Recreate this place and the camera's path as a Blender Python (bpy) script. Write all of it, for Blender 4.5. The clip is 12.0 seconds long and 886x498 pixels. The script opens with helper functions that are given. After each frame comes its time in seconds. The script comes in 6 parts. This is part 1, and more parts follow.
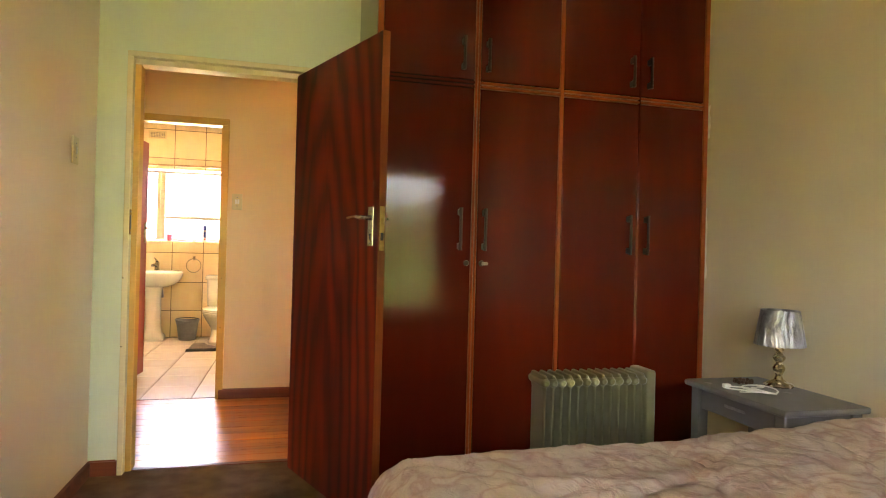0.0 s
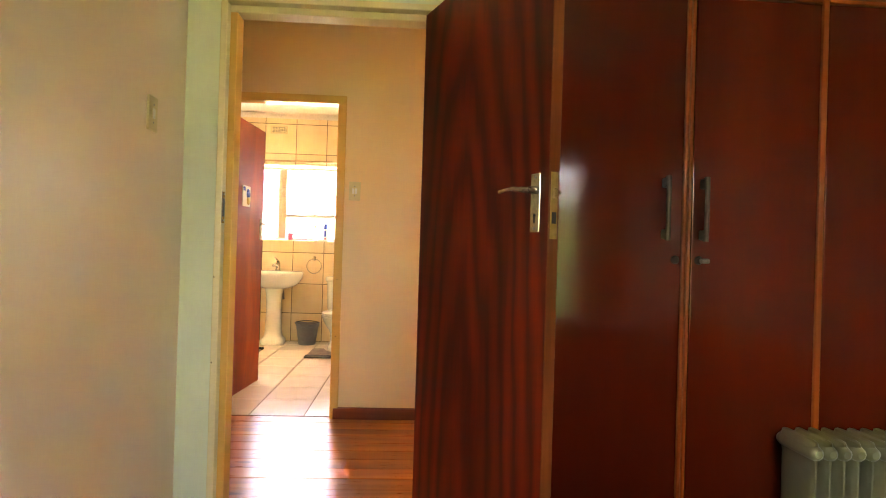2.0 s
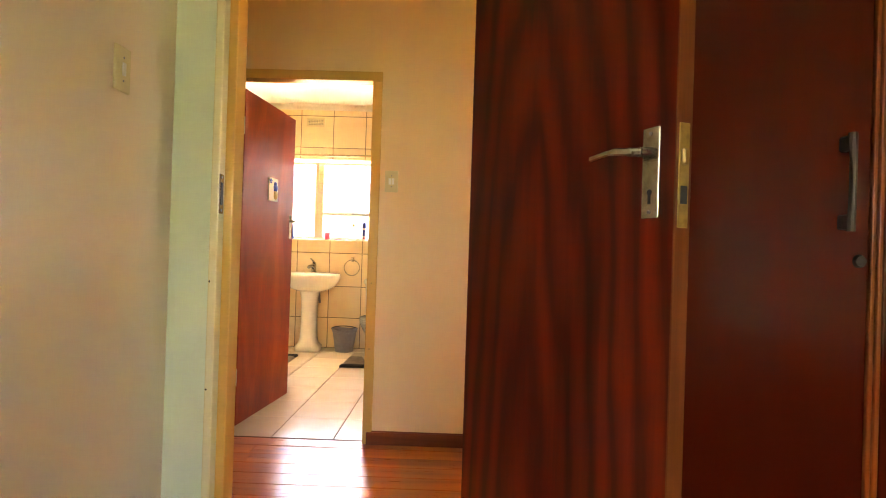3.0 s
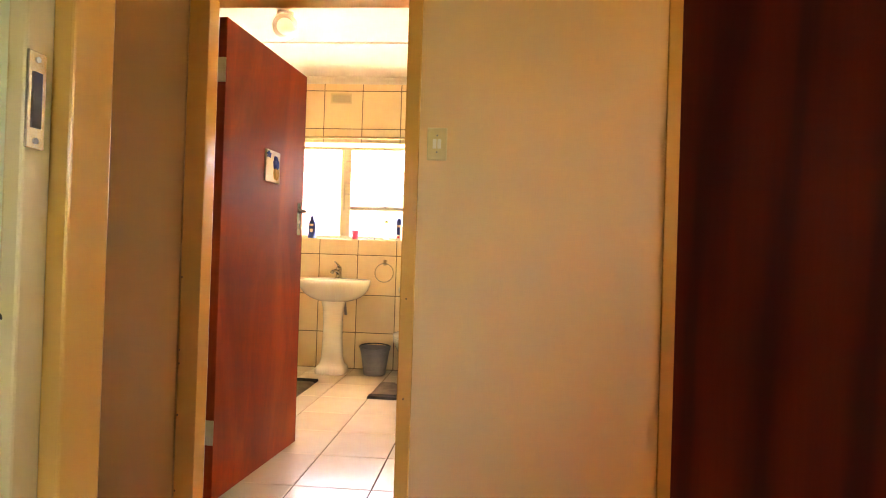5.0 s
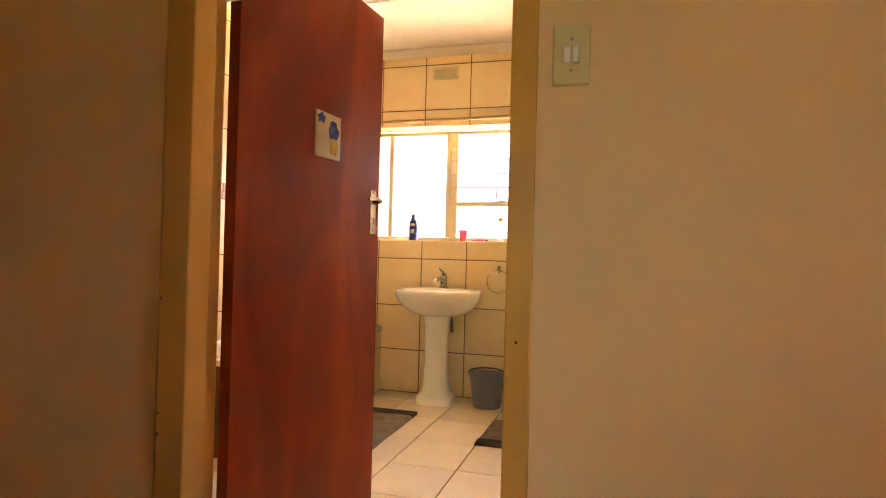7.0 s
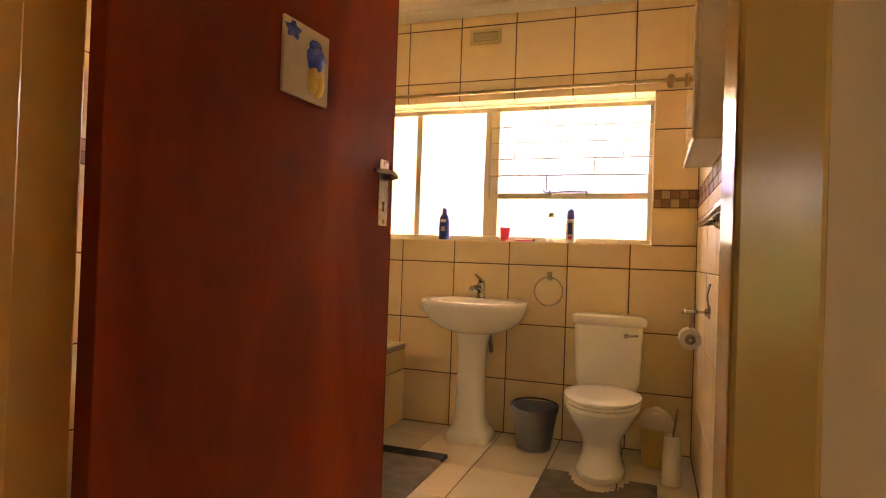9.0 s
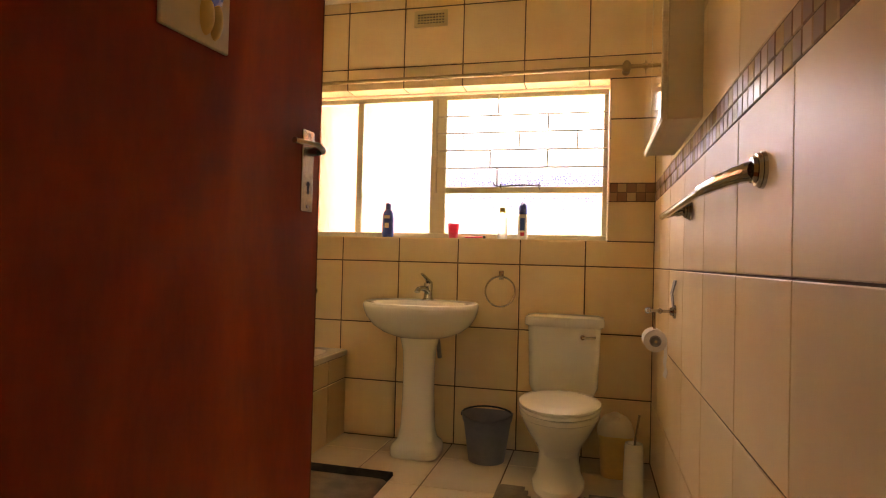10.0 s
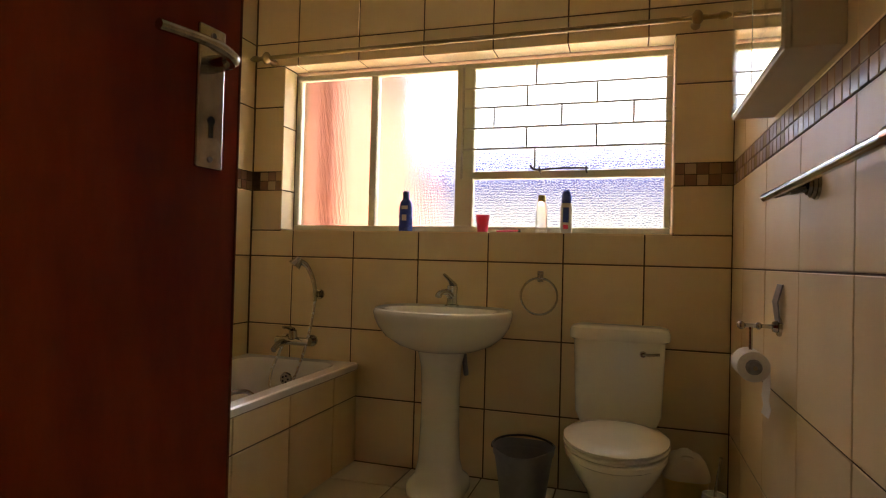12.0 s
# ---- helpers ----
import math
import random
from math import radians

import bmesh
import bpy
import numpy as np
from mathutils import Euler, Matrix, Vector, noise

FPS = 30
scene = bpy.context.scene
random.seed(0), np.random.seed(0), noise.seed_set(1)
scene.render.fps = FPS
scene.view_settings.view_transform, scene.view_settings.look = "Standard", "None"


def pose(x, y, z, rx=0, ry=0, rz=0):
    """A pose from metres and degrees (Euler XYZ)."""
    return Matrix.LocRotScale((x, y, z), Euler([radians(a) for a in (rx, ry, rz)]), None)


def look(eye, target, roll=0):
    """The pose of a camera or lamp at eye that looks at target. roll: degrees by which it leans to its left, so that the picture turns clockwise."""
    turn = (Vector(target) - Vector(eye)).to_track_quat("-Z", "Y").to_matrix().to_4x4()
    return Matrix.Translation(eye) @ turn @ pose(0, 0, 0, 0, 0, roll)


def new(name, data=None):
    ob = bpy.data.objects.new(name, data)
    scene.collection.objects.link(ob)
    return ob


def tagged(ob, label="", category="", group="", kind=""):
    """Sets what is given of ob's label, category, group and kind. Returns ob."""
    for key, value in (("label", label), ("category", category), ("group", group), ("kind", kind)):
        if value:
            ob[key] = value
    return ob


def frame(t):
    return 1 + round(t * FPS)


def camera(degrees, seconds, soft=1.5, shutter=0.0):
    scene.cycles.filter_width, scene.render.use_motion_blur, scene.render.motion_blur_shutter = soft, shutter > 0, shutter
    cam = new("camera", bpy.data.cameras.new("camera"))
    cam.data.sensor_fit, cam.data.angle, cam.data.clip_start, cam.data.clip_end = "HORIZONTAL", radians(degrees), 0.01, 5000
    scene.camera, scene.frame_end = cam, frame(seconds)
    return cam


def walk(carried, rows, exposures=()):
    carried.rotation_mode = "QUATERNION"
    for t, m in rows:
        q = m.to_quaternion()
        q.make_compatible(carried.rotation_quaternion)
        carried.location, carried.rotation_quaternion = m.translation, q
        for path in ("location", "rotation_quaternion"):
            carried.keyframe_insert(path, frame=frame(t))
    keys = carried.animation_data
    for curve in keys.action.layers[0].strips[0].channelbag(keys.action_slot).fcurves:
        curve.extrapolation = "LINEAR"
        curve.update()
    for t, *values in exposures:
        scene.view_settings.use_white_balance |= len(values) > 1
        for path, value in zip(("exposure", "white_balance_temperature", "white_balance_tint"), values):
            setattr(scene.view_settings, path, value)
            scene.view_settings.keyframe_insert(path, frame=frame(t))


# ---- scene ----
cam = camera(73.0, 12.0, soft=1.1)
PATH = [
    (0, (-0.117, 0.029, 1.121), (0.382, 1.965, 1.127), 1.5),
    (0.5, (-0.133, 0.178, 1.125), (0.266, 2.138, 1.129), 1.6),
    (1, (-0.13, 0.422, 1.111), (0.174, 2.399, 1.115), 1.6),
    (1.5, (-0.135, 0.618, 1.093), (0.065, 2.608, 1.1), 1.8),
    (2, (-0.133, 0.84, 1.074), (-0.022, 2.837, 1.083), 1.7),
    (2.5, (-0.125, 1.112, 1.06), (-0.087, 3.111, 1.068), 1.9),
    (3, (-0.14, 1.377, 1.063), (-0.175, 3.376, 1.073), 1.8),
    (5, (-0.289, 2.508, 1.044), (-0.446, 4.502, 1.062), 1.8),
    (5.5, (-0.297, 2.772, 1.034), (-0.515, 4.76, 1.054), 1.2),
    (6, (-0.319, 3.03, 1.048), (-0.707, 4.991, 1.065), 1.4),
    (6.5, (-0.371, 3.241, 1.039), (-0.873, 5.177, 1.057), 1.1),
    (7, (-0.399, 3.476, 1.048), (-0.956, 5.397, 1.068), 1.5),
    (8.8, (-0.589, 4.187, 1.046), (-1.323, 6.047, 1.072), 2.0),
    (9, (-0.656, 4.232, 1.051), (-1.313, 6.121, 1.074), 2.0),
    (9.5, (-0.709, 4.325, 1.036), (-1.23, 6.256, 1.068), 1.7),
    (10, (-0.73, 4.492, 1.03), (-1.216, 6.432, 1.066), 1.5),
    (10.5, (-0.748, 4.65, 1.022), (-1.23, 6.59, 1.06), 1.5),
    (11, (-0.797, 4.791, 1.022), (-1.292, 6.729, 1.06), 1.4),
    (11.5, (-0.828, 4.945, 1.006), (-1.418, 6.855, 1.054), 1.6),
    (12, (-0.827, 5.033, 1.022), (-1.425, 6.942, 1.055), 1.5),
]

# brightness of the picture on the way
EXPOSURES = [(0.0, 6.3, 8500, 31), (3.0, 6.2, 8500, 31), (5.0, 6.0, 8500, 30), (6.0, 5.5, 8500, 31), (7.0, 5.35, 9200, 33), (9.0, 4.58, 10000, 36), (10.5, 3.9, 9100, 28), (12.0, 3.14, 7600, 21)]
walk(cam, [(t, look(eye, target, roll)) for t, eye, target, roll in PATH], EXPOSURES)

# ---- sky and sun ----
world = bpy.data.worlds.new("sky")
scene.world = world
world.use_nodes = True
wn = world.node_tree
sky = wn.nodes.new("ShaderNodeTexSky")
sky.sky_type = "NISHITA"
sky.sun_disc = False
sky.sun_elevation = radians(64)
sky.sun_rotation = radians(30)
sky.dust_density = 3.0
wn.nodes["Background"].inputs["Strength"].default_value = 0.15
wn.links.new(sky.outputs[0], wn.nodes["Background"].inputs["Color"])
sun = new("sun", bpy.data.lights.new("sun", "SUN"))
sun.data.energy = 5.0
sun.data.angle = radians(0.5)
sun.data.color = (1.0, 0.95, 0.86)
SUN_AZ = radians(30)
sun.matrix_world = look((0, 0, 30), (-math.sin(SUN_AZ) * 30 * math.cos(radians(64)), -math.cos(SUN_AZ) * 30 * math.cos(radians(64)), 30 - 30 * math.sin(radians(64))))


# ---- materials ----
def material(name, rough=0.5, metal=0.0, spec=0.5, coat=0.0):
    m = bpy.data.materials.new(name)
    m.use_nodes = True
    p = m.node_tree.nodes["Principled BSDF"]
    p.inputs["Roughness"].default_value = rough
    p.inputs["Metallic"].default_value = metal
    p.inputs["Specular IOR Level"].default_value = spec
    p.inputs["Coat Weight"].default_value = coat
    p.inputs["Coat Roughness"].default_value = 0.08
    return m


def node(m, kind, **values):
    n = m.node_tree.nodes.new(kind)
    for k, v in values.items():
        n.inputs[k.replace("_", " ")].default_value = v
    return n


def link(m, a, b):
    m.node_tree.links.new(a, b)


def coords(m, scale=(1, 1, 1), space="Object"):
    tc = m.node_tree.nodes.new("ShaderNodeTexCoord")
    mp = node(m, "ShaderNodeMapping", Scale=scale)
    link(m, tc.outputs[space], mp.inputs["Vector"])
    return mp.outputs[0]


def ramp(m, fac, stops):
    r = m.node_tree.nodes.new("ShaderNodeValToRGB")
    while len(r.color_ramp.elements) < len(stops):
        r.color_ramp.elements.new(0.5)
    for e, (at, c) in zip(r.color_ramp.elements, stops):
        e.position, e.color = at, (*c, 1)
    link(m, fac, r.inputs[0])
    return r.outputs[0]


def mixed(m, a, b, fac, blend="MIX"):
    n = m.node_tree.nodes.new("ShaderNodeMix")
    n.data_type, n.blend_type = "RGBA", blend
    for sock, v in ((n.inputs[6], a), (n.inputs[7], b), (n.inputs[0], fac)):
        if isinstance(v, (int, float)):
            sock.default_value = v
        elif isinstance(v, tuple):
            sock.default_value = (*v, 1)
        else:
            link(m, v, sock)
    return n.outputs[2]


def bumped(m, height, strength=0.2, distance=0.002):
    b = node(m, "ShaderNodeBump", Strength=strength, Distance=distance)
    link(m, height, b.inputs["Height"])
    link(m, b.outputs[0], m.node_tree.nodes["Principled BSDF"].inputs["Normal"])


def colour(m, c):
    s = m.node_tree.nodes["Principled BSDF"].inputs["Base Color"]
    if isinstance(c, tuple):
        s.default_value = (*c, 1)
    else:
        link(m, c, s)


def roughness(m, fac, low, high):
    n = node(m, "ShaderNodeMapRange", To_Min=low, To_Max=high)
    link(m, fac, n.inputs["Value"])
    link(m, n.outputs[0], m.node_tree.nodes["Principled BSDF"].inputs["Roughness"])


def paint(name, c, rough=0.5, var=0.06, grain=220.0, bump=0.08, spec=0.4):
    """Brushed or rolled paint with slight uneven tone and small scuffs."""
    m = material(name, rough, spec=spec)
    v = coords(m)
    big = node(m, "ShaderNodeTexNoise", Scale=1.7, Detail=5.0)
    fine = node(m, "ShaderNodeTexNoise", Scale=grain, Detail=3.0)
    link(m, v, big.inputs["Vector"]); link(m, v, fine.inputs["Vector"])
    lo = tuple(x * (1 - var) for x in c)
    hi = tuple(min(1, x * (1 + var)) for x in c)
    colour(m, ramp(m, big.outputs[0], [(0.3, lo), (0.7, hi)]))
    roughness(m, big.outputs[0], rough - 0.06, rough + 0.1)
    bumped(m, fine.outputs[0], bump, 0.001)
    return m


def wood(name, dark, mid, light, rough=0.25, stretch=(9, 9, 0.7), coat=0.3, figure=1.0, bump=0.05, knots=False, rand=0.0, streaks=0.75, spec=0.45):
    """Varnished wood with long grain and darker figure."""
    m = material(name, rough, spec=spec, coat=coat)
    v = coords(m, stretch)
    if rand:
        info = m.node_tree.nodes.new("ShaderNodeObjectInfo")
        off = node(m, "ShaderNodeVectorMath")
        off.operation = "MULTIPLY_ADD"
        off.inputs[0].default_value = (37, 53, 71)
        link(m, info.outputs["Random"], off.inputs[1])
        link(m, v, off.inputs[2])
        v = off.outputs[0]
    n1 = node(m, "ShaderNodeTexNoise", Scale=0.55, Detail=4.0, Distortion=1.6 * figure)
    n2 = node(m, "ShaderNodeTexNoise", Scale=9.0, Detail=6.0, Roughness=0.65)
    link(m, v, n1.inputs["Vector"]); link(m, v, n2.inputs["Vector"])
    base = ramp(m, n1.outputs[0], [(0.34, dark), (0.5, mid), (0.66, light)])
    streak = ramp(m, n2.outputs[0], [(0.28, (0.72, 0.68, 0.66)), (0.62, (1.0, 1.0, 1.0))])
    c = mixed(m, base, streak, streaks, "MULTIPLY")
    if rand:
        tone = node(m, "ShaderNodeMapRange", To_Min=1.0 - rand, To_Max=1.0 + rand)
        link(m, info.outputs["Random"], tone.inputs["Value"])
        hsv = node(m, "ShaderNodeHueSaturation")
        link(m, tone.outputs[0], hsv.inputs["Value"])
        link(m, c, hsv.inputs["Color"])
        c = hsv.outputs[0]
    if knots:
        vk = coords(m, (2.2, 6.0, 1.0))
        vo = node(m, "ShaderNodeTexVoronoi", Scale=1.0)
        link(m, vk, vo.inputs["Vector"])
        k = ramp(m, vo.outputs["Distance"], [(0.05, (0.25, 0.13, 0.08)), (0.14, (1, 1, 1))])
        c = mixed(m, c, k, 0.8, "MULTIPLY")
    colour(m, c)
    roughness(m, n2.outputs[0], rough - 0.05, rough + 0.1)
    bumped(m, n2.outputs[0], bump, 0.001)
    return m


def glazed_tile(name, c, edge, rough=0.18, var=0.1, spec=0.5):
    """Glazed ceramic with a faint cloudy tone, each tile slightly its own."""
    m = material(name, rough, spec=spec)
    v = coords(m, (1, 1, 1), "Object")
    info = m.node_tree.nodes.new("ShaderNodeObjectInfo")
    off = node(m, "ShaderNodeVectorMath")
    off.operation = "MULTIPLY_ADD"
    off.inputs[0].default_value = (31, 17, 43)
    link(m, info.outputs["Random"], off.inputs[1])
    link(m, v, off.inputs[2])
    n = node(m, "ShaderNodeTexNoise", Scale=5.0, Detail=5.0)
    f = node(m, "ShaderNodeTexNoise", Scale=90.0, Detail=2.0)
    w = node(m, "ShaderNodeTexNoise", Scale=7.0, Detail=1.0)
    for q in (n, f, w):
        link(m, off.outputs[0], q.inputs["Vector"])
    base = ramp(m, n.outputs[0], [(0.3, edge), (0.65, c)])
    tone = node(m, "ShaderNodeMapRange", To_Min=1 - var, To_Max=1 + var * 0.4)
    link(m, info.outputs["Random"], tone.inputs["Value"])
    hsv = node(m, "ShaderNodeHueSaturation")
    link(m, tone.outputs[0], hsv.inputs["Value"])
    link(m, base, hsv.inputs["Color"])
    colour(m, hsv.outputs[0])
    roughness(m, n.outputs[0], rough - 0.02, rough + 0.03)
    bumped(m, w.outputs[0], 0.12, 0.004)
    return m


def plain(name, c, rough=0.4, metal=0.0, spec=0.5, coat=0.0, var=0.05, scale=30.0, bump=0.03):
    m = material(name, rough, metal, spec, coat)
    n = node(m, "ShaderNodeTexNoise", Scale=scale, Detail=4.0)
    link(m, coords(m), n.inputs["Vector"])
    colour(m, ramp(m, n.outputs[0], [(0.3, tuple(x * (1 - var) for x in c)), (0.7, tuple(min(1, x * (1 + var)) for x in c))]))
    roughness(m, n.outputs[0], max(0.02, rough - 0.05), rough + 0.08)
    if bump:
        bumped(m, n.outputs[0], bump, 0.001)
    return m


def fabric(name, c1, c2, scale=500.0, patch=6.0, rough=0.9, bump=0.5):
    m = material(name, rough, spec=0.15)
    v = coords(m)
    n = node(m, "ShaderNodeTexNoise", Scale=patch, Detail=5.0)
    f = node(m, "ShaderNodeTexNoise", Scale=scale, Detail=2.0)
    link(m, v, n.inputs["Vector"]); link(m, v, f.inputs["Vector"])
    c = ramp(m, n.outputs[0], [(0.38, c1), (0.62, c2)])
    s = ramp(m, f.outputs[0], [(0.3, (0.7, 0.7, 0.7)), (0.65, (1, 1, 1))])
    colour(m, mixed(m, c, s, 0.7, "MULTIPLY"))
    bumped(m, f.outputs[0], bump, 0.004)
    return m


# bedroom walls: west lightest, door wall greener, east wall darker
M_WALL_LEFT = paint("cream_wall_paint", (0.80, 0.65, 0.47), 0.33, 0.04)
M_WALL_GREEN = paint("pale_green_wall_tone", (0.60, 0.62, 0.42), 0.5, 0.04)
M_WALL_RIGHT = paint("east_wall_darker_tone", (0.55, 0.46, 0.29), 0.55, 0.04)
M_CORRIDOR = paint("peach_wall_paint", (0.86, 0.60, 0.31), 0.5, 0.03)
M_KITCHEN = paint("yellow_wall_paint", (0.82, 0.74, 0.50), 0.5, 0.03)
M_CEILING = paint("ceiling_paint", (0.82, 0.79, 0.68), 0.6, 0.02)
M_FRAME = paint("cream_gloss_paint", (0.70, 0.385, 0.105), 0.15, 0.06, 60.0, 0.10, 0.5)
M_FRAME_BED = paint("pale_gloss_paint", (0.72, 0.60, 0.34), 0.22, 0.06, 60.0, 0.15, 0.5)
M_WINFRAME = paint("window_enamel", (0.74, 0.70, 0.52), 0.35, 0.05, 80.0, 0.2)
M_SKIRT = wood("skirting_varnish", (0.14, 0.028, 0.008), (0.20, 0.045, 0.012), (0.27, 0.065, 0.018), 0.42, (0.7, 9, 9), 0.0, streaks=0.5, spec=0.3)
M_WARD = wood("mahogany_veneer", (0.050, 0.0040, 0.0011), (0.070, 0.0062, 0.0017), (0.098, 0.0096, 0.0025), 0.055, (2.2, 2.2, 0.5), 0.0, 0.5, 0.004, streaks=0.3, spec=0.22)
M_WARDSTILE = wood("stained_stile", (0.17, 0.030, 0.004), (0.25, 0.046, 0.006), (0.33, 0.066, 0.009), 0.3, (9, 9, 0.7), 0.0, streaks=0.5, spec=0.2)
M_BEDDOOR = material("figured_veneer", 0.3, spec=0.13)
_tc = M_BEDDOOR.node_tree.nodes.new("ShaderNodeTexCoord")
_mp = node(M_BEDDOOR, "ShaderNodeMapping", Location=(-0.44, 0.0, -0.115), Scale=(1.0, 0.2, 0.19))
link(M_BEDDOOR, _tc.outputs["Object"], _mp.inputs["Vector"])
_d = node(M_BEDDOOR, "ShaderNodeTexNoise", Scale=3.2, Detail=4.0, Roughness=0.55)
link(M_BEDDOOR, _mp.outputs[0], _d.inputs["Vector"])
_a = node(M_BEDDOOR, "ShaderNodeVectorMath")
_a.operation = "SCALE"
_a.inputs["Scale"].default_value = 0.17
link(M_BEDDOOR, _d.outputs["Color"], _a.inputs[0])
_s = node(M_BEDDOOR, "ShaderNodeVectorMath")
link(M_BEDDOOR, _mp.outputs[0], _s.inputs[0])
link(M_BEDDOOR, _a.outputs[0], _s.inputs[1])
_w = node(M_BEDDOOR, "ShaderNodeTexWave", Scale=4.2, Distortion=1.2, Detail=4.0, Detail_Scale=2.0)
_w.wave_type, _w.rings_direction = "RINGS", "SPHERICAL"
_big = node(M_BEDDOOR, "ShaderNodeTexNoise", Scale=2.6, Detail=3.0)
link(M_BEDDOOR, _s.outputs[0], _big.inputs["Vector"])
_f = node(M_BEDDOOR, "ShaderNodeTexNoise", Scale=1.0, Detail=6.0, Roughness=0.7)
link(M_BEDDOOR, _s.outputs[0], _w.inputs["Vector"])
link(M_BEDDOOR, coords(M_BEDDOOR, (60, 60, 3)), _f.inputs["Vector"])
_c = ramp(M_BEDDOOR, _w.outputs["Fac"], [(0.03, (0.085, 0.008, 0.004)), (0.20, (0.125, 0.011, 0.004)), (0.6, (0.175, 0.016, 0.005)), (0.95, (0.21, 0.021, 0.006))])
_c = mixed(M_BEDDOOR, _c, ramp(M_BEDDOOR, _big.outputs[0], [(0.30, (0.36, 0.31, 0.33)), (0.45, (1, 1, 1)), (0.66, (1.35, 1.35, 1.15))]), 1.0, "MULTIPLY")
colour(M_BEDDOOR, mixed(M_BEDDOOR, _c, ramp(M_BEDDOOR, _f.outputs[0], [(0.3, (0.7, 0.66, 0.65)), (0.65, (1, 1, 1))]), 0.7, "MULTIPLY"))
roughness(M_BEDDOOR, _f.outputs[0], 0.24, 0.4)
M_DOOREDGE = wood("door_lipping", (0.13, 0.028, 0.005), (0.18, 0.042, 0.008), (0.24, 0.062, 0.013), 0.35, (9, 9, 0.7), 0.0, spec=0.25)
M_BATHDOOR = wood("red_brown_veneer", (0.26, 0.028, 0.006), (0.35, 0.044, 0.009), (0.46, 0.070, 0.014), 0.42, (5, 5, 1.6), 0.0, 0.9, 0.01, streaks=0.6, spec=0.22)
M_BOARD = wood("pine_floorboard", (0.30, 0.058, 0.007), (0.48, 0.108, 0.012), (0.60, 0.165, 0.022), 0.27, (0.8, 8, 8), 0.0, 0.8, 0.05, True, 0.18, streaks=0.5)
M_PINE = wood("pine_cupboard", (0.50, 0.15, 0.012), (0.66, 0.23, 0.02), (0.74, 0.30, 0.04), 0.4, (7, 7, 0.6), 0.05, 0.8, 0.03, True, streaks=0.4)
M_CARPET = fabric("brown_carpet", (0.18, 0.10, 0.054), (0.25, 0.148, 0.082), 260.0, 9.0, 1.0, 0.9)
M_TILE = glazed_tile("cream_wall_tile", (0.89, 0.725, 0.43), (0.85, 0.66, 0.37), 0.38, spec=0.28)
M_FLOORTILE = glazed_tile("cream_floor_tile", (0.88, 0.80, 0.63), (0.84, 0.74, 0.56), 0.2)
M_KITTILE = glazed_tile("pale_floor_tile", (0.86, 0.78, 0.62), (0.80, 0.72, 0.56), 0.22)
M_SPLASH = glazed_tile("white_wall_tile", (0.80, 0.78, 0.70), (0.74, 0.71, 0.62), 0.15)
M_GROUT = plain("brown_grout", (0.15, 0.09, 0.045), 0.85, spec=0.2, var=0.2, scale=60)
M_GROUT_LIGHT = plain("grey_grout", (0.4, 0.34, 0.26), 0.85, spec=0.2, var=0.15, scale=60)
M_MOS = [glazed_tile("mosaic_light", (0.62, 0.47, 0.28), (0.55, 0.40, 0.24), 0.2), glazed_tile("mosaic_mid", (0.46, 0.28, 0.15), (0.40, 0.24, 0.13), 0.3),
         glazed_tile("mosaic_dark", (0.30, 0.15, 0.08), (0.24, 0.12, 0.06), 0.3)]
M_CERAMIC = plain("white_ceramic", (0.87, 0.86, 0.71), 0.10, spec=0.5, coat=0.0, var=0.015, scale=4, bump=0)
M_BATHWHITE = plain("bath_enamel", (0.80, 0.76, 0.66), 0.12, spec=0.6, var=0.02, scale=4, bump=0)
M_CHROME = plain("chrome", (0.46, 0.44, 0.41), 0.09, 1.0, var=0.06, scale=40, bump=0)
M_NICKEL = plain("worn_nickel", (0.46, 0.435, 0.39), 0.22, 1.0, var=0.2, scale=60)
M_BRASS = plain("tarnished_brass", (0.40, 0.27, 0.10), 0.35, 1.0, var=0.25, scale=50)
M_BRONZE = plain("dark_bronze", (0.030, 0.016, 0.009), 0.42, 0.2, var=0.3, scale=60)
M_SWITCH = plain("cream_plastic", (0.68, 0.57, 0.30), 0.35, var=0.04)
M_SWITCHW = plain("white_plastic", (0.80, 0.78, 0.70), 0.3, var=0.02)
M_GREYPLASTIC = plain("grey_plastic", (0.23, 0.23, 0.245), 0.4, var=0.08)
# dark plastic parts, also the painted darkness of small holes
M_DARKPLASTIC = plain("dark_plastic_and_hole_shade", (0.02, 0.02, 0.025), 0.4, var=0.1)
M_BLUE = plain("navy_plastic", (0.05, 0.10, 0.42), 0.25, var=0.1)
M_PINK = plain("pink_plastic", (0.75, 0.06, 0.14), 0.3, var=0.05)
M_YELLOW = plain("yellow_plastic", (0.80, 0.52, 0.06), 0.35, var=0.05)
M_YELLOWPALE = plain("cream_yellow_plastic", (0.70, 0.50, 0.16), 0.4, var=0.05)
M_BEIGE = plain("beige_plastic", (0.66, 0.58, 0.42), 0.35, var=0.04)
M_PAPER = plain("white_paper", (0.84, 0.82, 0.76), 0.9, spec=0.1, var=0.03, scale=90)
M_CABWHITE = plain("white_board", (0.70, 0.62, 0.47), 0.4, var=0.04, scale=6)
M_MIRROR = plain("mirror", (0.85, 0.87, 0.86), 0.02, 1.0, var=0.0, bump=0)
M_ROD = plain("cream_rod", (0.38, 0.26, 0.10), 0.35, var=0.05)
M_HEATER = plain("sage_enamel", (0.205, 0.195, 0.098), 0.3, coat=0.2, var=0.06, scale=20)
M_GREYPAINT = plain("grey_furniture_paint", (0.145, 0.137, 0.125), 0.35, var=0.06, scale=14)
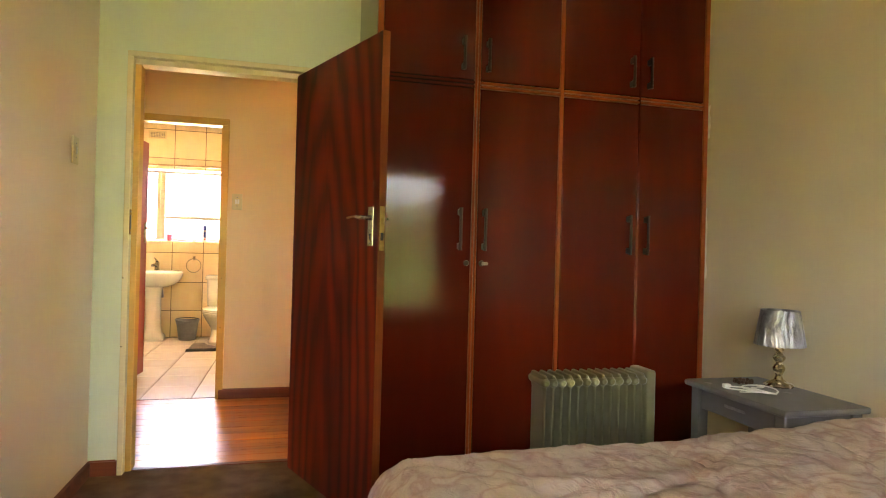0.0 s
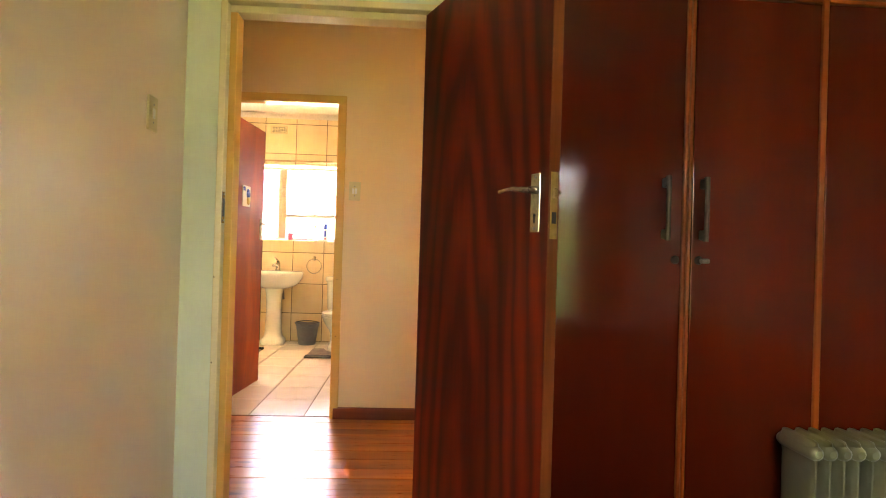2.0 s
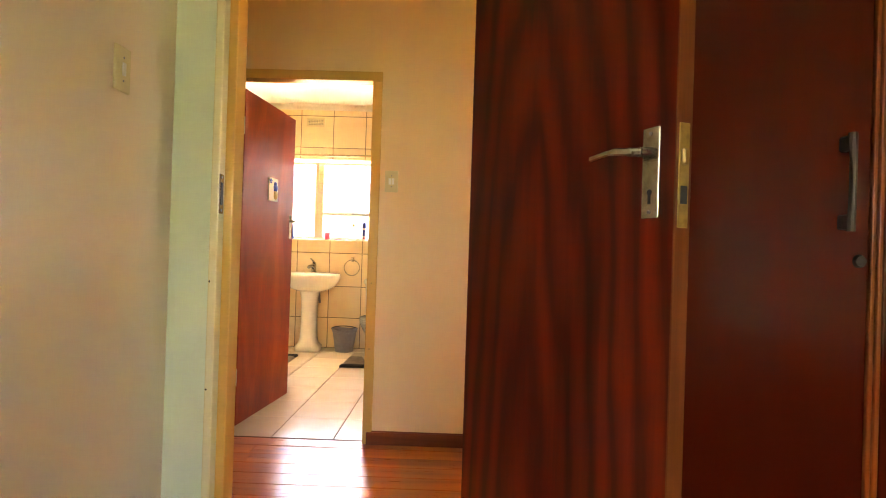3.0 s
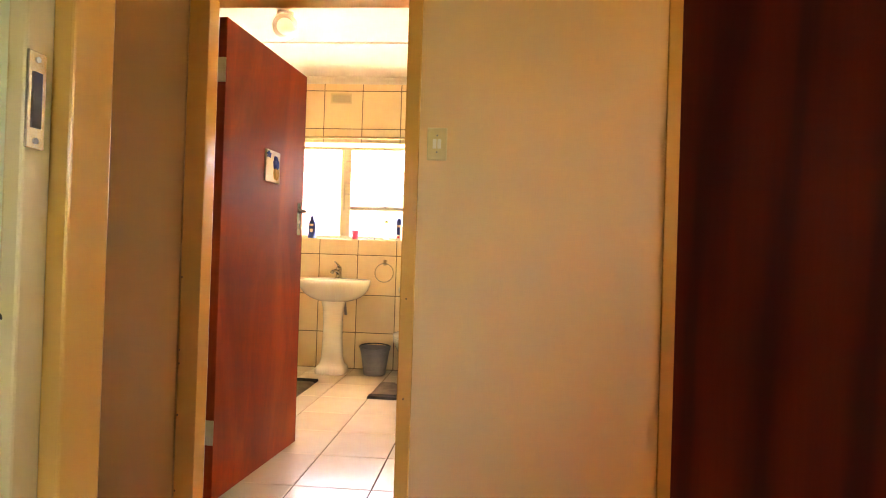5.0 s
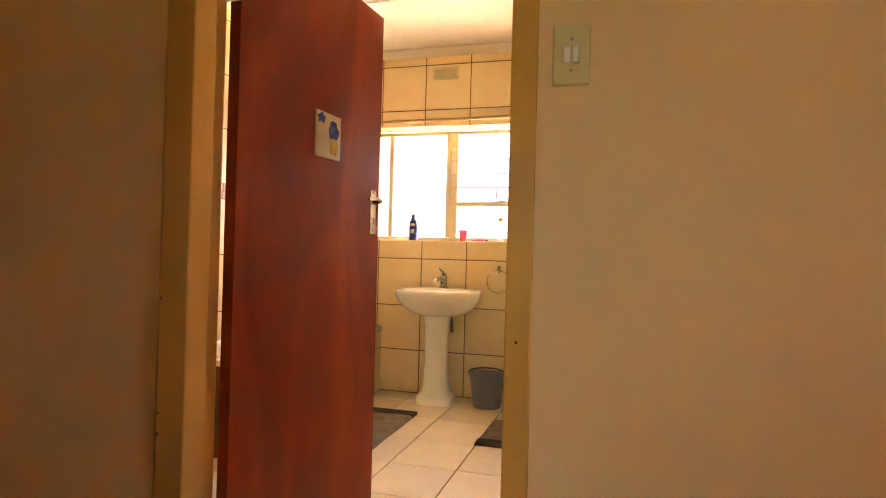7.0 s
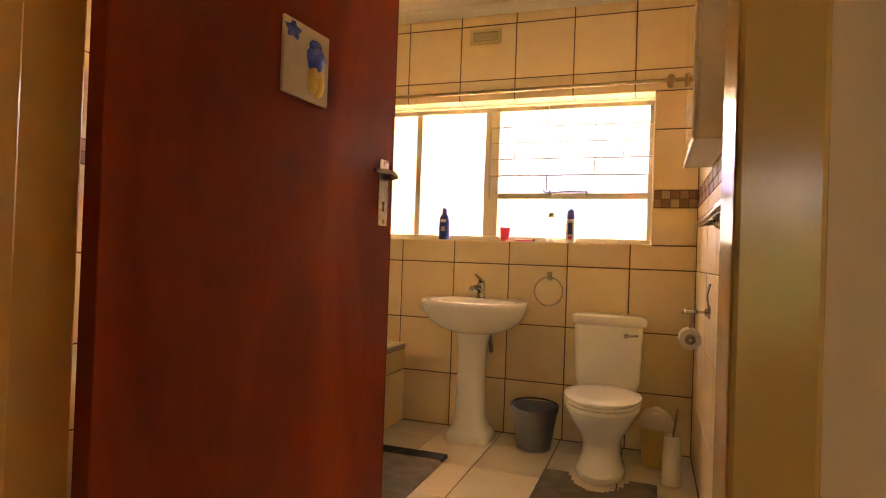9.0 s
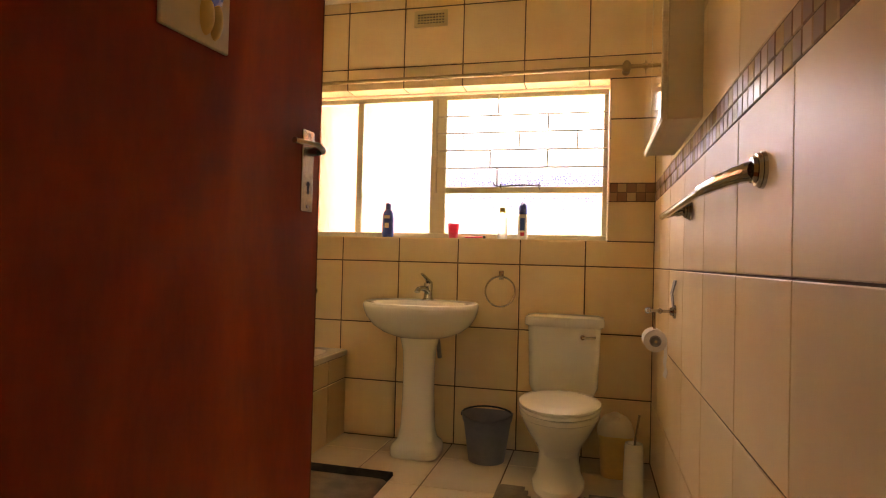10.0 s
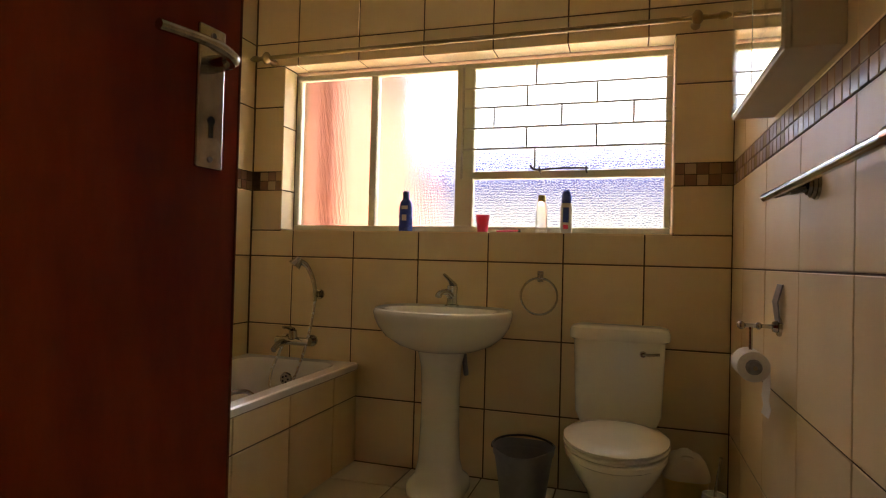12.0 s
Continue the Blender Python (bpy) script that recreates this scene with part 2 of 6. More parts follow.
M_PEWTER = plain("aged_brass_base", (0.58, 0.50, 0.34), 0.25, 1.0, var=0.25, scale=40)
M_CABLE = plain("white_cable", (0.82, 0.80, 0.76), 0.45, var=0.03)
M_STEEL = plain("brushed_steel", (0.62, 0.62, 0.60), 0.25, 1.0, var=0.06, scale=80)
M_STEELDARK = plain("dull_steel", (0.30, 0.29, 0.28), 0.35, 1.0, var=0.2, scale=60)
M_BAR = plain("bar_paint", (0.62, 0.57, 0.46), 0.4, var=0.06)
M_MAT = fabric("grey_bath_mat", (0.23, 0.20, 0.165), (0.30, 0.26, 0.21), 320.0, 14.0, 1.0, 1.0)
M_MATEDGE = fabric("charcoal_bath_mat", (0.045, 0.045, 0.047), (0.07, 0.068, 0.068), 320.0, 14.0, 1.0, 1.0)
M_LAMPGLASS = plain("opal_glass", (0.97, 0.95, 0.86), 0.5, var=0.01, bump=0)
M_LAMPGLASS.node_tree.nodes["Principled BSDF"].inputs["Transmission Weight"].default_value = 0.75
M_SHELLS = plain("brown_beads", (0.11, 0.05, 0.025), 0.4, var=0.3)
M_SHRUB = plain("shrub_leaf", (0.08, 0.13, 0.035), 0.5, var=0.4, scale=9)
M_CHIP = plain("chipped_primer", (0.06, 0.035, 0.02), 0.8, var=0.3)
M_PLASTER = plain("bare_plaster", (0.78, 0.72, 0.60), 0.9, var=0.1)
M_HEDGE = plain("hedge_leaf", (0.018, 0.030, 0.020), 0.55, var=0.5, scale=9)
M_LAWN = plain("dry_lawn", (0.16, 0.17, 0.08), 0.9, var=0.4, scale=3)
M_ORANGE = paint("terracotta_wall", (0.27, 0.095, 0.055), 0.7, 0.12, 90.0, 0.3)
M_ROOF = plain("slate_roof", (0.020, 0.026, 0.080), 0.9, spec=0.05, var=0.2, scale=3)
M_POLE = plain("grey_steel_pole", (0.06, 0.05, 0.05), 0.5, 0.3, var=0.2)

# quilt: pale pink-beige with faint printed leaves
M_QUILT = material("quilt_cotton", 0.85, spec=0.15)
_v = coords(M_QUILT)
_n1 = node(M_QUILT, "ShaderNodeTexNoise", Scale=7.0, Detail=6.0, Distortion=1.2)
_n2 = node(M_QUILT, "ShaderNodeTexNoise", Scale=420.0, Detail=2.0)
_n3 = node(M_QUILT, "ShaderNodeTexNoise", Scale=26.0, Detail=3.0, Distortion=0.6)
for _q in (_n1, _n2, _n3):
    link(M_QUILT, _v, _q.inputs["Vector"])
_c = ramp(M_QUILT, _n1.outputs[0], [(0.42, (0.49, 0.38, 0.32)), (0.5, (0.41, 0.27, 0.24)), (0.56, (0.51, 0.40, 0.34))])
colour(M_QUILT, mixed(M_QUILT, _c, ramp(M_QUILT, _n2.outputs[0], [(0.3, (0.85, 0.85, 0.85)), (0.6, (1, 1, 1))]), 0.6, "MULTIPLY"))
bumped(M_QUILT, _n3.outputs[0], 0.5, 0.012)

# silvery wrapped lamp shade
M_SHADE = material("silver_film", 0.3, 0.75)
_v = coords(M_SHADE, (14, 14, 4))
_n1 = node(M_SHADE, "ShaderNodeTexNoise", Scale=2.0, Detail=4.0, Distortion=1.0)
link(M_SHADE, _v, _n1.inputs["Vector"])
colour(M_SHADE, ramp(M_SHADE, _n1.outputs[0], [(0.3, (0.16, 0.15, 0.145)), (0.7, (0.46, 0.44, 0.42))]))
bumped(M_SHADE, _n1.outputs[0], 0.9, 0.03)


def glass(name, rough, relief=0.0):
    m = material(name, rough, spec=0.5)
    p = m.node_tree.nodes["Principled BSDF"]
    p.inputs["Transmission Weight"].default_value = 1.0
    p.inputs["IOR"].default_value = 1.45
    p.inputs["Base Color"].default_value = (0.96, 0.98, 0.98, 1)
    if relief:
        vo = node(m, "ShaderNodeTexVoronoi", Scale=130.0, Randomness=0.55)
        link(m, coords(m, (1, 0, 1)), vo.inputs["Vector"])
        bumped(m, vo.outputs["Distance"], relief, 0.003)
    return m


M_GLASS = glass("clear_glass", 0.0)
M_OBSCURE = glass("patterned_glass", 0.12, 0.45)


def translucent(name, c, amount=0.55):
    """Thin plastic that lets the daylight behind it through."""
    m = plain(name, c, 0.3, var=0.04)
    p = m.node_tree.nodes["Principled BSDF"]
    p.inputs["Transmission Weight"].default_value = amount
    p.inputs["Roughness"].default_value = 0.4
    return m


M_PINKCLEAR = translucent("pink_clear_plastic", (0.90, 0.10, 0.18))
M_PALEBOTTLE = translucent("pale_bottle_plastic", (0.97, 0.95, 0.88), 0.85)


# ---- building blocks ----
def mesh_from(name, bm, mat, smooth=False):
    me = bpy.data.meshes.new(name)
    bm.normal_update()
    bm.to_mesh(me)
    bm.free()
    me.materials.append(mat)
    if smooth:
        for p in me.polygons:
            p.use_smooth = True
        me.set_sharp_from_angle(angle=radians(35))
    return me


def part(name, bm, mat, parent=None, label="", smooth=False, kind=""):
    ob = new(name, mesh_from(name, bm, mat, smooth))
    ob.parent = parent
    return tagged(ob, label, "", "", kind)


def thing(name, label, category, at=(0, 0, 0), turn=0, group=""):
    ob = new(name)
    ob.empty_display_size = 0.1
    ob.matrix_basis = pose(*at, 0, 0, turn)
    return tagged(ob, label, category, group)


def box(bm, x0, x1, y0, y1, z0, z1, bevel=0.0, seg=1):
    m = Matrix.Translation(((x0 + x1) / 2, (y0 + y1) / 2, (z0 + z1) / 2)) @ Matrix.Diagonal((abs(x1 - x0), abs(y1 - y0), abs(z1 - z0), 1))
    r = bmesh.ops.create_cube(bm, size=1, matrix=m)
    if bevel:
        es = list({e for v in r["verts"] for e in v.link_edges})
        bmesh.ops.bevel(bm, geom=es, offset=bevel, segments=seg, affect="EDGES", profile=0.5)
    return bm


def boxes(*items, bevel=0.0):
    bm = bmesh.new()
    for b in items:
        box(bm, *b, bevel=bevel)
    return bm


def rings(bm, loops, closed=True, cap0=True, cap1=True):
    """Skin a list of loops of points, each of the same count."""
    vs = [[bm.verts.new(p) for p in lp] for lp in loops]
    n = len(vs[0])
    for a, b in zip(vs, vs[1:]):
        for i in range(n if closed else n - 1):
            j = (i + 1) % n
            bm.faces.new((a[i], a[j], b[j], b[i]))
    if closed and cap0:
        bm.faces.new(vs[0][::-1])
    if closed and cap1:
        bm.faces.new(vs[-1])
    return bm


def lathe(bm, profile, at=(0, 0, 0), seg=24, sx=1.0, sy=1.0, cap0=True, cap1=True):
    loops = [[(at[0] + r * sx * math.cos(a), at[1] + r * sy * math.sin(a), at[2] + z) for a in (2 * math.pi * i / seg for i in range(seg))] for r, z in profile]
    return rings(bm, loops, True, cap0, cap1)


def tube(bm, pts, r, seg=10, closed=False):
    """A round bar along points; r is one radius or one for each point."""
    pts = [Vector(p) for p in pts]
    rs = r if isinstance(r, (list, tuple)) else [r] * len(pts)
    up = Vector((0, 0, 1))
    loops = []
    side = None
    for i, p in enumerate(pts):
        a = pts[i - 1] if i or closed else p
        b = pts[(i + 1) % len(pts)] if i + 1 < len(pts) or closed else p
        t = (b - a).normalized()
        if side is None:
            side = t.cross(up if abs(t.z) < 0.9 else Vector((1, 0, 0))).normalized()
        side = (side - t * side.dot(t)).normalized()
        o = t.cross(side)
        loops.append([tuple(p + (side * math.cos(q) + o * math.sin(q)) * rs[i]) for q in (2 * math.pi * k / seg for k in range(seg))])
    if closed:
        loops.append(loops[0])
    return rings(bm, loops, True, not closed, not closed)


def rod(p0, p1, r, seg=12):
    return tube(bmesh.new(), [p0, p1], r, seg)


def smooth_line(pts, n=8):
    """Catmull-Rom through points."""
    pts = [Vector(p) for p in pts]
    q = [pts[0]] + pts + [pts[-1]]
    out = []
    for i in range(1, len(q) - 2):
        for k in range(n):
            t = k / n
            a, b, c, d = q[i - 1], q[i], q[i + 1], q[i + 2]
            out.append(0.5 * ((2 * b) + (c - a) * t + (2 * a - 5 * b + 4 * c - d) * t * t + (3 * b - a - 3 * c + d) * t ** 3))
    out.append(pts[-1])
    return out


def rounded(w, d, r, n=5, cx=0.0, cy=0.0, z=0.0):
    """The outline of a rounded rectangle, w by d."""
    out = []
    r = min(r, w / 2 - 1e-4, d / 2 - 1e-4)
    for qx, qy, a0 in ((1, 1, 0), (-1, 1, 90), (-1, -1, 180), (1, -1, 270)):
        for k in range(n + 1):
            a = radians(a0 + 90 * k / n)
            out.append((cx + qx * (w / 2 - r) + r * math.cos(a), cy + qy * (d / 2 - r) + r * math.sin(a), z))
    return out


def structure(name, bm, mat, label="", smooth=False):
    return part(name, bm, mat, None, label, smooth, "structure")


# ---- the plan, in metres ----
BED_L, BED_R, BED_S, BED_N = -1.022, 1.846, -1.35, 3.22       # bedroom
HALL_S, HALL_N = 3.32, 4.655                                 # corridor
BATH_L, BATH_R, BATH_S, BATH_N = -2.77, -0.42, 4.865, 7.785  # bathroom
KIT_L, KIT_R = -0.28, 3.3
TOP = 2.60
OUT_N = 8.035                                                # outside face of the north wall
HALL_W, HALL_E = -2.9, 1.95

# floors
structure("floor_bedroom", boxes((BED_L - 0.2, BED_R + 0.2, BED_S - 0.25, 3.27, -0.15, 0.0)), M_CARPET, "worn brown cut-pile bedroom carpet")
hall_floor = structure("floor_corridor", boxes((HALL_W - 0.15, HALL_E, 3.27, 4.70, -0.15, -0.012)), M_GROUT, "varnished pine boards in the corridor")
bath_floor = structure("floor_bathroom", boxes((BATH_L - 0.1, BATH_R + 0.14, 4.70, OUT_N, -0.15, -0.006)), M_GROUT, "cream ceramic tiled bathroom floor")
kit_floor = structure("floor_kitchen", boxes((BATH_R + 0.14, KIT_R + 0.2, 4.70, OUT_N, -0.15, -0.006)), M_GROUT_LIGHT, "pale ceramic tiled kitchen floor")

# ceilings
structure("ceiling_bedroom", boxes((BED_L - 0.2, BED_R + 0.2, BED_S - 0.25, 3.27, TOP, TOP + 0.12)), M_CEILING, "painted bedroom ceiling")
structure("ceiling_corridor", boxes((HALL_W - 0.15, HALL_E + 0.15, 3.27, 4.76, TOP, TOP + 0.12)), M_CEILING, "painted corridor ceiling")
bm = boxes((BATH_L - 0.1, BATH_R + 0.07, 4.76, OUT_N, TOP, TOP + 0.12))
for yy in (5.1, 6.0, 6.9):
    box(bm, BATH_L, BATH_R, yy - 0.02, yy + 0.02, TOP - 0.008, TOP + 0.002, 0.003)
structure("ceiling_bathroom", bm, M_CEILING, "painted board ceiling with cover strips")
structure("ceiling_kitchen", boxes((BATH_R + 0.07, KIT_R + 0.2, 4.76, OUT_N, TOP, TOP + 0.12)), M_CEILING, "painted kitchen ceiling")

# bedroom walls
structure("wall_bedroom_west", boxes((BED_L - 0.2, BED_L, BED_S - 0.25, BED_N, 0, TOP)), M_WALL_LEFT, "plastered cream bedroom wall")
structure("wall_bedroom_east", boxes((BED_R, BED_R + 0.2, BED_S - 0.25, BED_N, 0, TOP)), M_WALL_RIGHT, "plastered bedroom wall, darker than the west one")
BW = (-0.85, 1.50, 0.45, 1.95)  # bedroom window
structure("wall_bedroom_south", boxes((BED_L, BW[0], BED_S - 0.25, BED_S, 0, TOP), (BW[1], BED_R, BED_S - 0.25, BED_S, 0, TOP),
          (BW[0], BW[1], BED_S - 0.25, BED_S, 0, BW[2]), (BW[0], BW[1], BED_S - 0.25, BED_S, BW[3], TOP)), M_WALL_LEFT, "plastered bedroom wall with a wide window")
BD = (-0.886, 0.016, 2.045)  # bedroom doorway in the wall
MID = 3.27
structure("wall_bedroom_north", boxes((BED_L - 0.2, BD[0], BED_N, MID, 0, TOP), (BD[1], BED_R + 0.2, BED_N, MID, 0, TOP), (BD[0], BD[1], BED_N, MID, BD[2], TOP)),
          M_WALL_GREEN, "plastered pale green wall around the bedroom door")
structure("wall_corridor_south", boxes((HALL_W, BD[0], MID, HALL_S, 0, TOP), (BD[1], HALL_E, MID, HALL_S, 0, TOP), (BD[0], BD[1], MID, HALL_S, BD[2], TOP)),
          M_CORRIDOR, "plastered peach corridor wall")
# corridor north wall with the bathroom and kitchen doorways
TD = (-1.440, -0.560, 2.035)
KD = (0.316, 1.136, 2.035)
MID2 = 4.76
structure("wall_corridor_north", boxes((HALL_W, TD[0], HALL_N, MID2, 0, TOP), (-0.592, KD[0], HALL_N, MID2, 0, TOP), (KD[1], HALL_E, HALL_N, MID2, 0, TOP),
          (TD[0], -0.592, HALL_N, MID2, TD[2], TOP), (KD[0], KD[1], HALL_N, MID2, KD[2], TOP)), M_CORRIDOR, "plastered peach corridor wall with two doorways")
structure("wall_corridor_west", boxes((HALL_W - 0.15, HALL_W, MID, MID2, 0, TOP)), M_CORRIDOR, "plastered peach corridor end wall")
# east end wall, opened for an added window
structure("wall_corridor_east", boxes((HALL_E, HALL_E + 0.15, MID, 3.75, 0, TOP), (HALL_E, HALL_E + 0.15, 4.20, MID2, 0, TOP), (HALL_E, HALL_E + 0.15, 3.75, 4.20, 0, 1.2), (HALL_E, HALL_E + 0.15, 3.75, 4.20, 2.05, TOP)), M_CORRIDOR, "plastered peach corridor end wall")
# bathroom walls, behind their tiles
wall_bs = structure("wall_bathroom_south", boxes((BATH_L, TD[0], MID2, BATH_S - 0.003, 0, TOP), (TD[1], BATH_R, MID2, BATH_S - 0.003, 0, TOP), (TD[0], TD[1], MID2, BATH_S - 0.003, TD[2], TOP)),
                    M_GROUT, "tiled bathroom wall beside the door")
wall_be = structure("wall_bathroom_east", boxes((BATH_R + 0.003, BATH_R + 0.07, MID2, BATH_N + 0.003, 0, TOP)), M_GROUT, "bathroom wall of cream tiles with mosaic border")
wall_bw = structure("wall_bathroom_west", boxes((BATH_L - 0.12, BATH_L - 0.003, MID2, OUT_N, 0, TOP)), M_GROUT, "bathroom wall of cream tiles with mosaic border")
WX0, WX1, WZ0, WZ1 = -2.59, -0.655, 1.15, 2.02
yb = BATH_N + 0.003
wall_bn = structure("wall_bathroom_north", boxes((BATH_L, WX0, yb, OUT_N, 0, TOP), (WX1, BATH_R + 0.07, yb, OUT_N, 0, TOP), (WX0, WX1, yb, OUT_N, 0, WZ0), (WX0, WX1, yb, OUT_N, WZ1, TOP)),
                    M_GROUT, "cream tiled bathroom wall below a wide window")
# kitchen walls
structure("wall_kitchen_west", boxes((BATH_R + 0.07, KIT_L, MID2, BATH_N, 0, TOP)), M_KITCHEN, "plastered pale yellow kitchen wall")
structure("wall_kitchen_east", boxes((KIT_R, KIT_R + 0.2, MID2, 5.2, 0, TOP), (KIT_R, KIT_R + 0.2, 7.2, OUT_N, 0, TOP), (KIT_R, KIT_R + 0.2, 5.2, 7.2, 0, 0.9), (KIT_R, KIT_R + 0.2, 5.2, 7.2, 2.05, TOP)), M_KITCHEN, "plastered pale yellow kitchen wall")
structure("wall_kitchen_south", boxes((KD[1], KIT_R, MID2, 4.865, 0, TOP), (KIT_L, KD[0], MID2, 4.865, 0, TOP), (KD[0], KD[1], MID2, 4.865, KD[2], TOP)), M_KITCHEN, "plastered pale yellow kitchen wall")
KW = (0.95, 3.15, 1.15, 1.98)
structure("wall_kitchen_north", boxes((BATH_R + 0.07, KW[0], BATH_N, OUT_N, 0, TOP), (KW[1], KIT_R, BATH_N, OUT_N, 0, TOP), (KW[0], KW[1], BATH_N, OUT_N, 0, KW[2]), (KW[0], KW[1], BATH_N, OUT_N, KW[3], TOP)),
          M_KITCHEN, "plastered pale yellow kitchen wall with a wide window")

# cornice round the bathroom ceiling, skirtings
def cornice(name, p0, p1, inward, mat):
    bm = bmesh.new()
    prof = [(0, 0), (0, -0.055), (0.006, -0.055), (0.014, -0.036), (0.030, -0.018), (0.052, -0.006), (0.052, 0)]
    n = Vector(inward)
    rings(bm, [[tuple(Vector(p) + n * a + Vector((0, 0, TOP + b - 0.001))) for a, b in prof] for p in (p0, p1)])
    bmesh.ops.recalc_face_normals(bm, faces=bm.faces)
    return structure(name, bm, mat, "cream ceiling cornice")


cornice("trim_cornice", (BATH_L, BATH_N, 0), (BATH_R, BATH_N, 0), (0, -1, 0), M_CEILING)
cornice("trim_cornice", (BATH_R, BATH_S, 0), (BATH_R, BATH_N, 0), (-1, 0, 0), M_CEILING)
cornice("trim_cornice", (BATH_L, BATH_S, 0), (BATH_L, BATH_N, 0), (1, 0, 0), M_CEILING)
cornice("trim_cornice", (KIT_L, BATH_N, 0), (KIT_R, BATH_N, 0), (0, -1, 0), M_CEILING)


def skirting(x0, x1, y0, y1, h=0.075):
    bm = boxes((x0, x1, y0, y1, 0, h))
    bmesh.ops.bevel(bm, geom=[e for e in bm.edges if all(v.co.z > h - 0.001 for v in e.verts)], offset=0.007, segments=2, affect="EDGES")
    return structure("baseboard", bm, M_SKIRT, "low reddish-brown varnished skirting board")


skirting(-0.586, KD[0] - 0.006, HALL_N - 0.016, HALL_N)
skirting(HALL_W, TD[0] - 0.006, HALL_N - 0.016, HALL_N)
skirting(HALL_W, BD[0] - 0.006, HALL_S, HALL_S + 0.016)
skirting(BD[1] + 0.006, HALL_E, HALL_S, HALL_S + 0.016)
skirting(BED_L, BD[0] - 0.006, BED_N - 0.016, BED_N)
skirting(BED_L, BED_L + 0.016, BED_S, BED_N - 0.016)
skirting(BED_R - 0.016, BED_R, BED_S, 2.53)
skirting(BED_L + 0.016, BED_R - 0.016, BED_S, BED_S + 0.016)


# ---- door frames of pressed steel ----
def door_frame(name, x0, x1, top, y0, y1, mat, label, rebate_front, lining=0.055, step=0.026, front=0.010, hinge_face=None):
    """x0, x1: the wall opening. Pressed steel lining with a rebate on one side."""
    f = tagged(thing(name, label, "door frame"), kind="structure")
    lip, face, stop = 0.010, 0.048, step
    ya, yb2 = y0 - front, y1 + lip
    r0, r1 = (ya, ya + lining) if rebate_front else (yb2 - lining, yb2)
    s0, s1 = (r1, yb2) if rebate_front else (ya, r0)
    for nm, s, xo in (("jamb", 1, x0), ("jamb", -1, x1)):
        bm = bmesh.new()
        for (p, q, w) in ((r0, r1, face - stop), (s0, s1, face)):
            a, b = sorted((xo - 0.004 * s, xo + w * s))
            if hinge_face and s == 1:    # the deeper hinge side: outer edge, stop and rebate
                a, b = (hinge_face[0], hinge_face[1]) if w == face else (xo - 0.006, hinge_face[2])
            box(bm, a, b, p, q, 0, top - face + stop if w == face - stop else top - face, 0.004, 2)
            part(nm if w >= face else "rebate", bm, mat if w < face else M_FRAME, f)
            bm = bmesh.new()
        bm.free()
    bm = bmesh.new()
    box(bm, x0 - 0.004, x1 + 0.004, r0, r1, top - face + stop, top + 0.004, 0.004, 2)
    box(bm, x0 - 0.004, x1 + 0.004, s0, s1, top - face, top + 0.004, 0.004, 2)
    part("head", bm, mat, f)
    return f


f_bed = door_frame("door_frame", BD[0], BD[1], BD[2], BED_N, HALL_S, M_FRAME_BED, "cream gloss painted steel bedroom door frame", True, 0.048, 0.026, 0.022)
f_bath = door_frame("door_frame", TD[0], TD[1], TD[2], HALL_N, 4.865, M_FRAME, "cream gloss painted steel bathroom door frame, chipped", False, 0.150, 0.038, 0.010, (-1.430, -1.352, -1.4365))
f_kit = door_frame("door_frame", KD[0], KD[1], KD[2], HALL_N, 4.865, M_FRAME, "cream gloss painted steel kitchen door frame", False)
# flaked paint along the frames' edges
rc = random.Random(17)
for fr, ex, ey, zs2 in ((f_bath, -1.4295, HALL_N - 0.0103, (0.14, 0.42, 0.61, 0.66, 0.93)), (f_bath, -0.590, HALL_N - 0.0103, (0.52, 0.88)), (f_bed, BD[0] - 0.0045, BED_N - 0.0223, (0.62, 0.95))):
    for z in zs2:
        lp = [(ex + 0.006 + rc.uniform(0.5, 1) * 0.0035 * math.cos(a), ey, z + rc.uniform(0.5, 1) * 0.005 * math.sin(a)) for a in (2 * math.pi * k / 7 for k in range(7))]
        bm = rings(bmesh.new(), [lp, [(x, y + 0.0008, zz) for x, y, zz in lp]])
        bmesh.ops.recalc_face_normals(bm, faces=bm.faces)
        part("paint_chip", bm, M_CHIP, fr, "dark chip in the paint")
# striker in the bedroom frame
bm = boxes((BD[0] + 0.020, BD[0] + 0.0245, BED_N - 0.020, BED_N + 0.010, 1.160, 1.282), bevel=0.001)
part("striker_plate", bm, M_NICKEL, f_bed, "dull steel striker plate")
# dark plate in place of the shade inside the striker hole
bm = boxes((BD[0] + 0.0235, BD[0] + 0.0260, BED_N - 0.013, BED_N + 0.002, 1.186, 1.256))
part("striker_hole", bm, M_DARKPLASTIC, f_bed)
for z in (1.170, 1.272):
    part("screw", tube(bmesh.new(), [(BD[0] + 0.024, BED_N - 0.005, z), (BD[0] + 0.0258, BED_N - 0.005, z)], 0.004, 8), M_STEELDARK, f_bed)


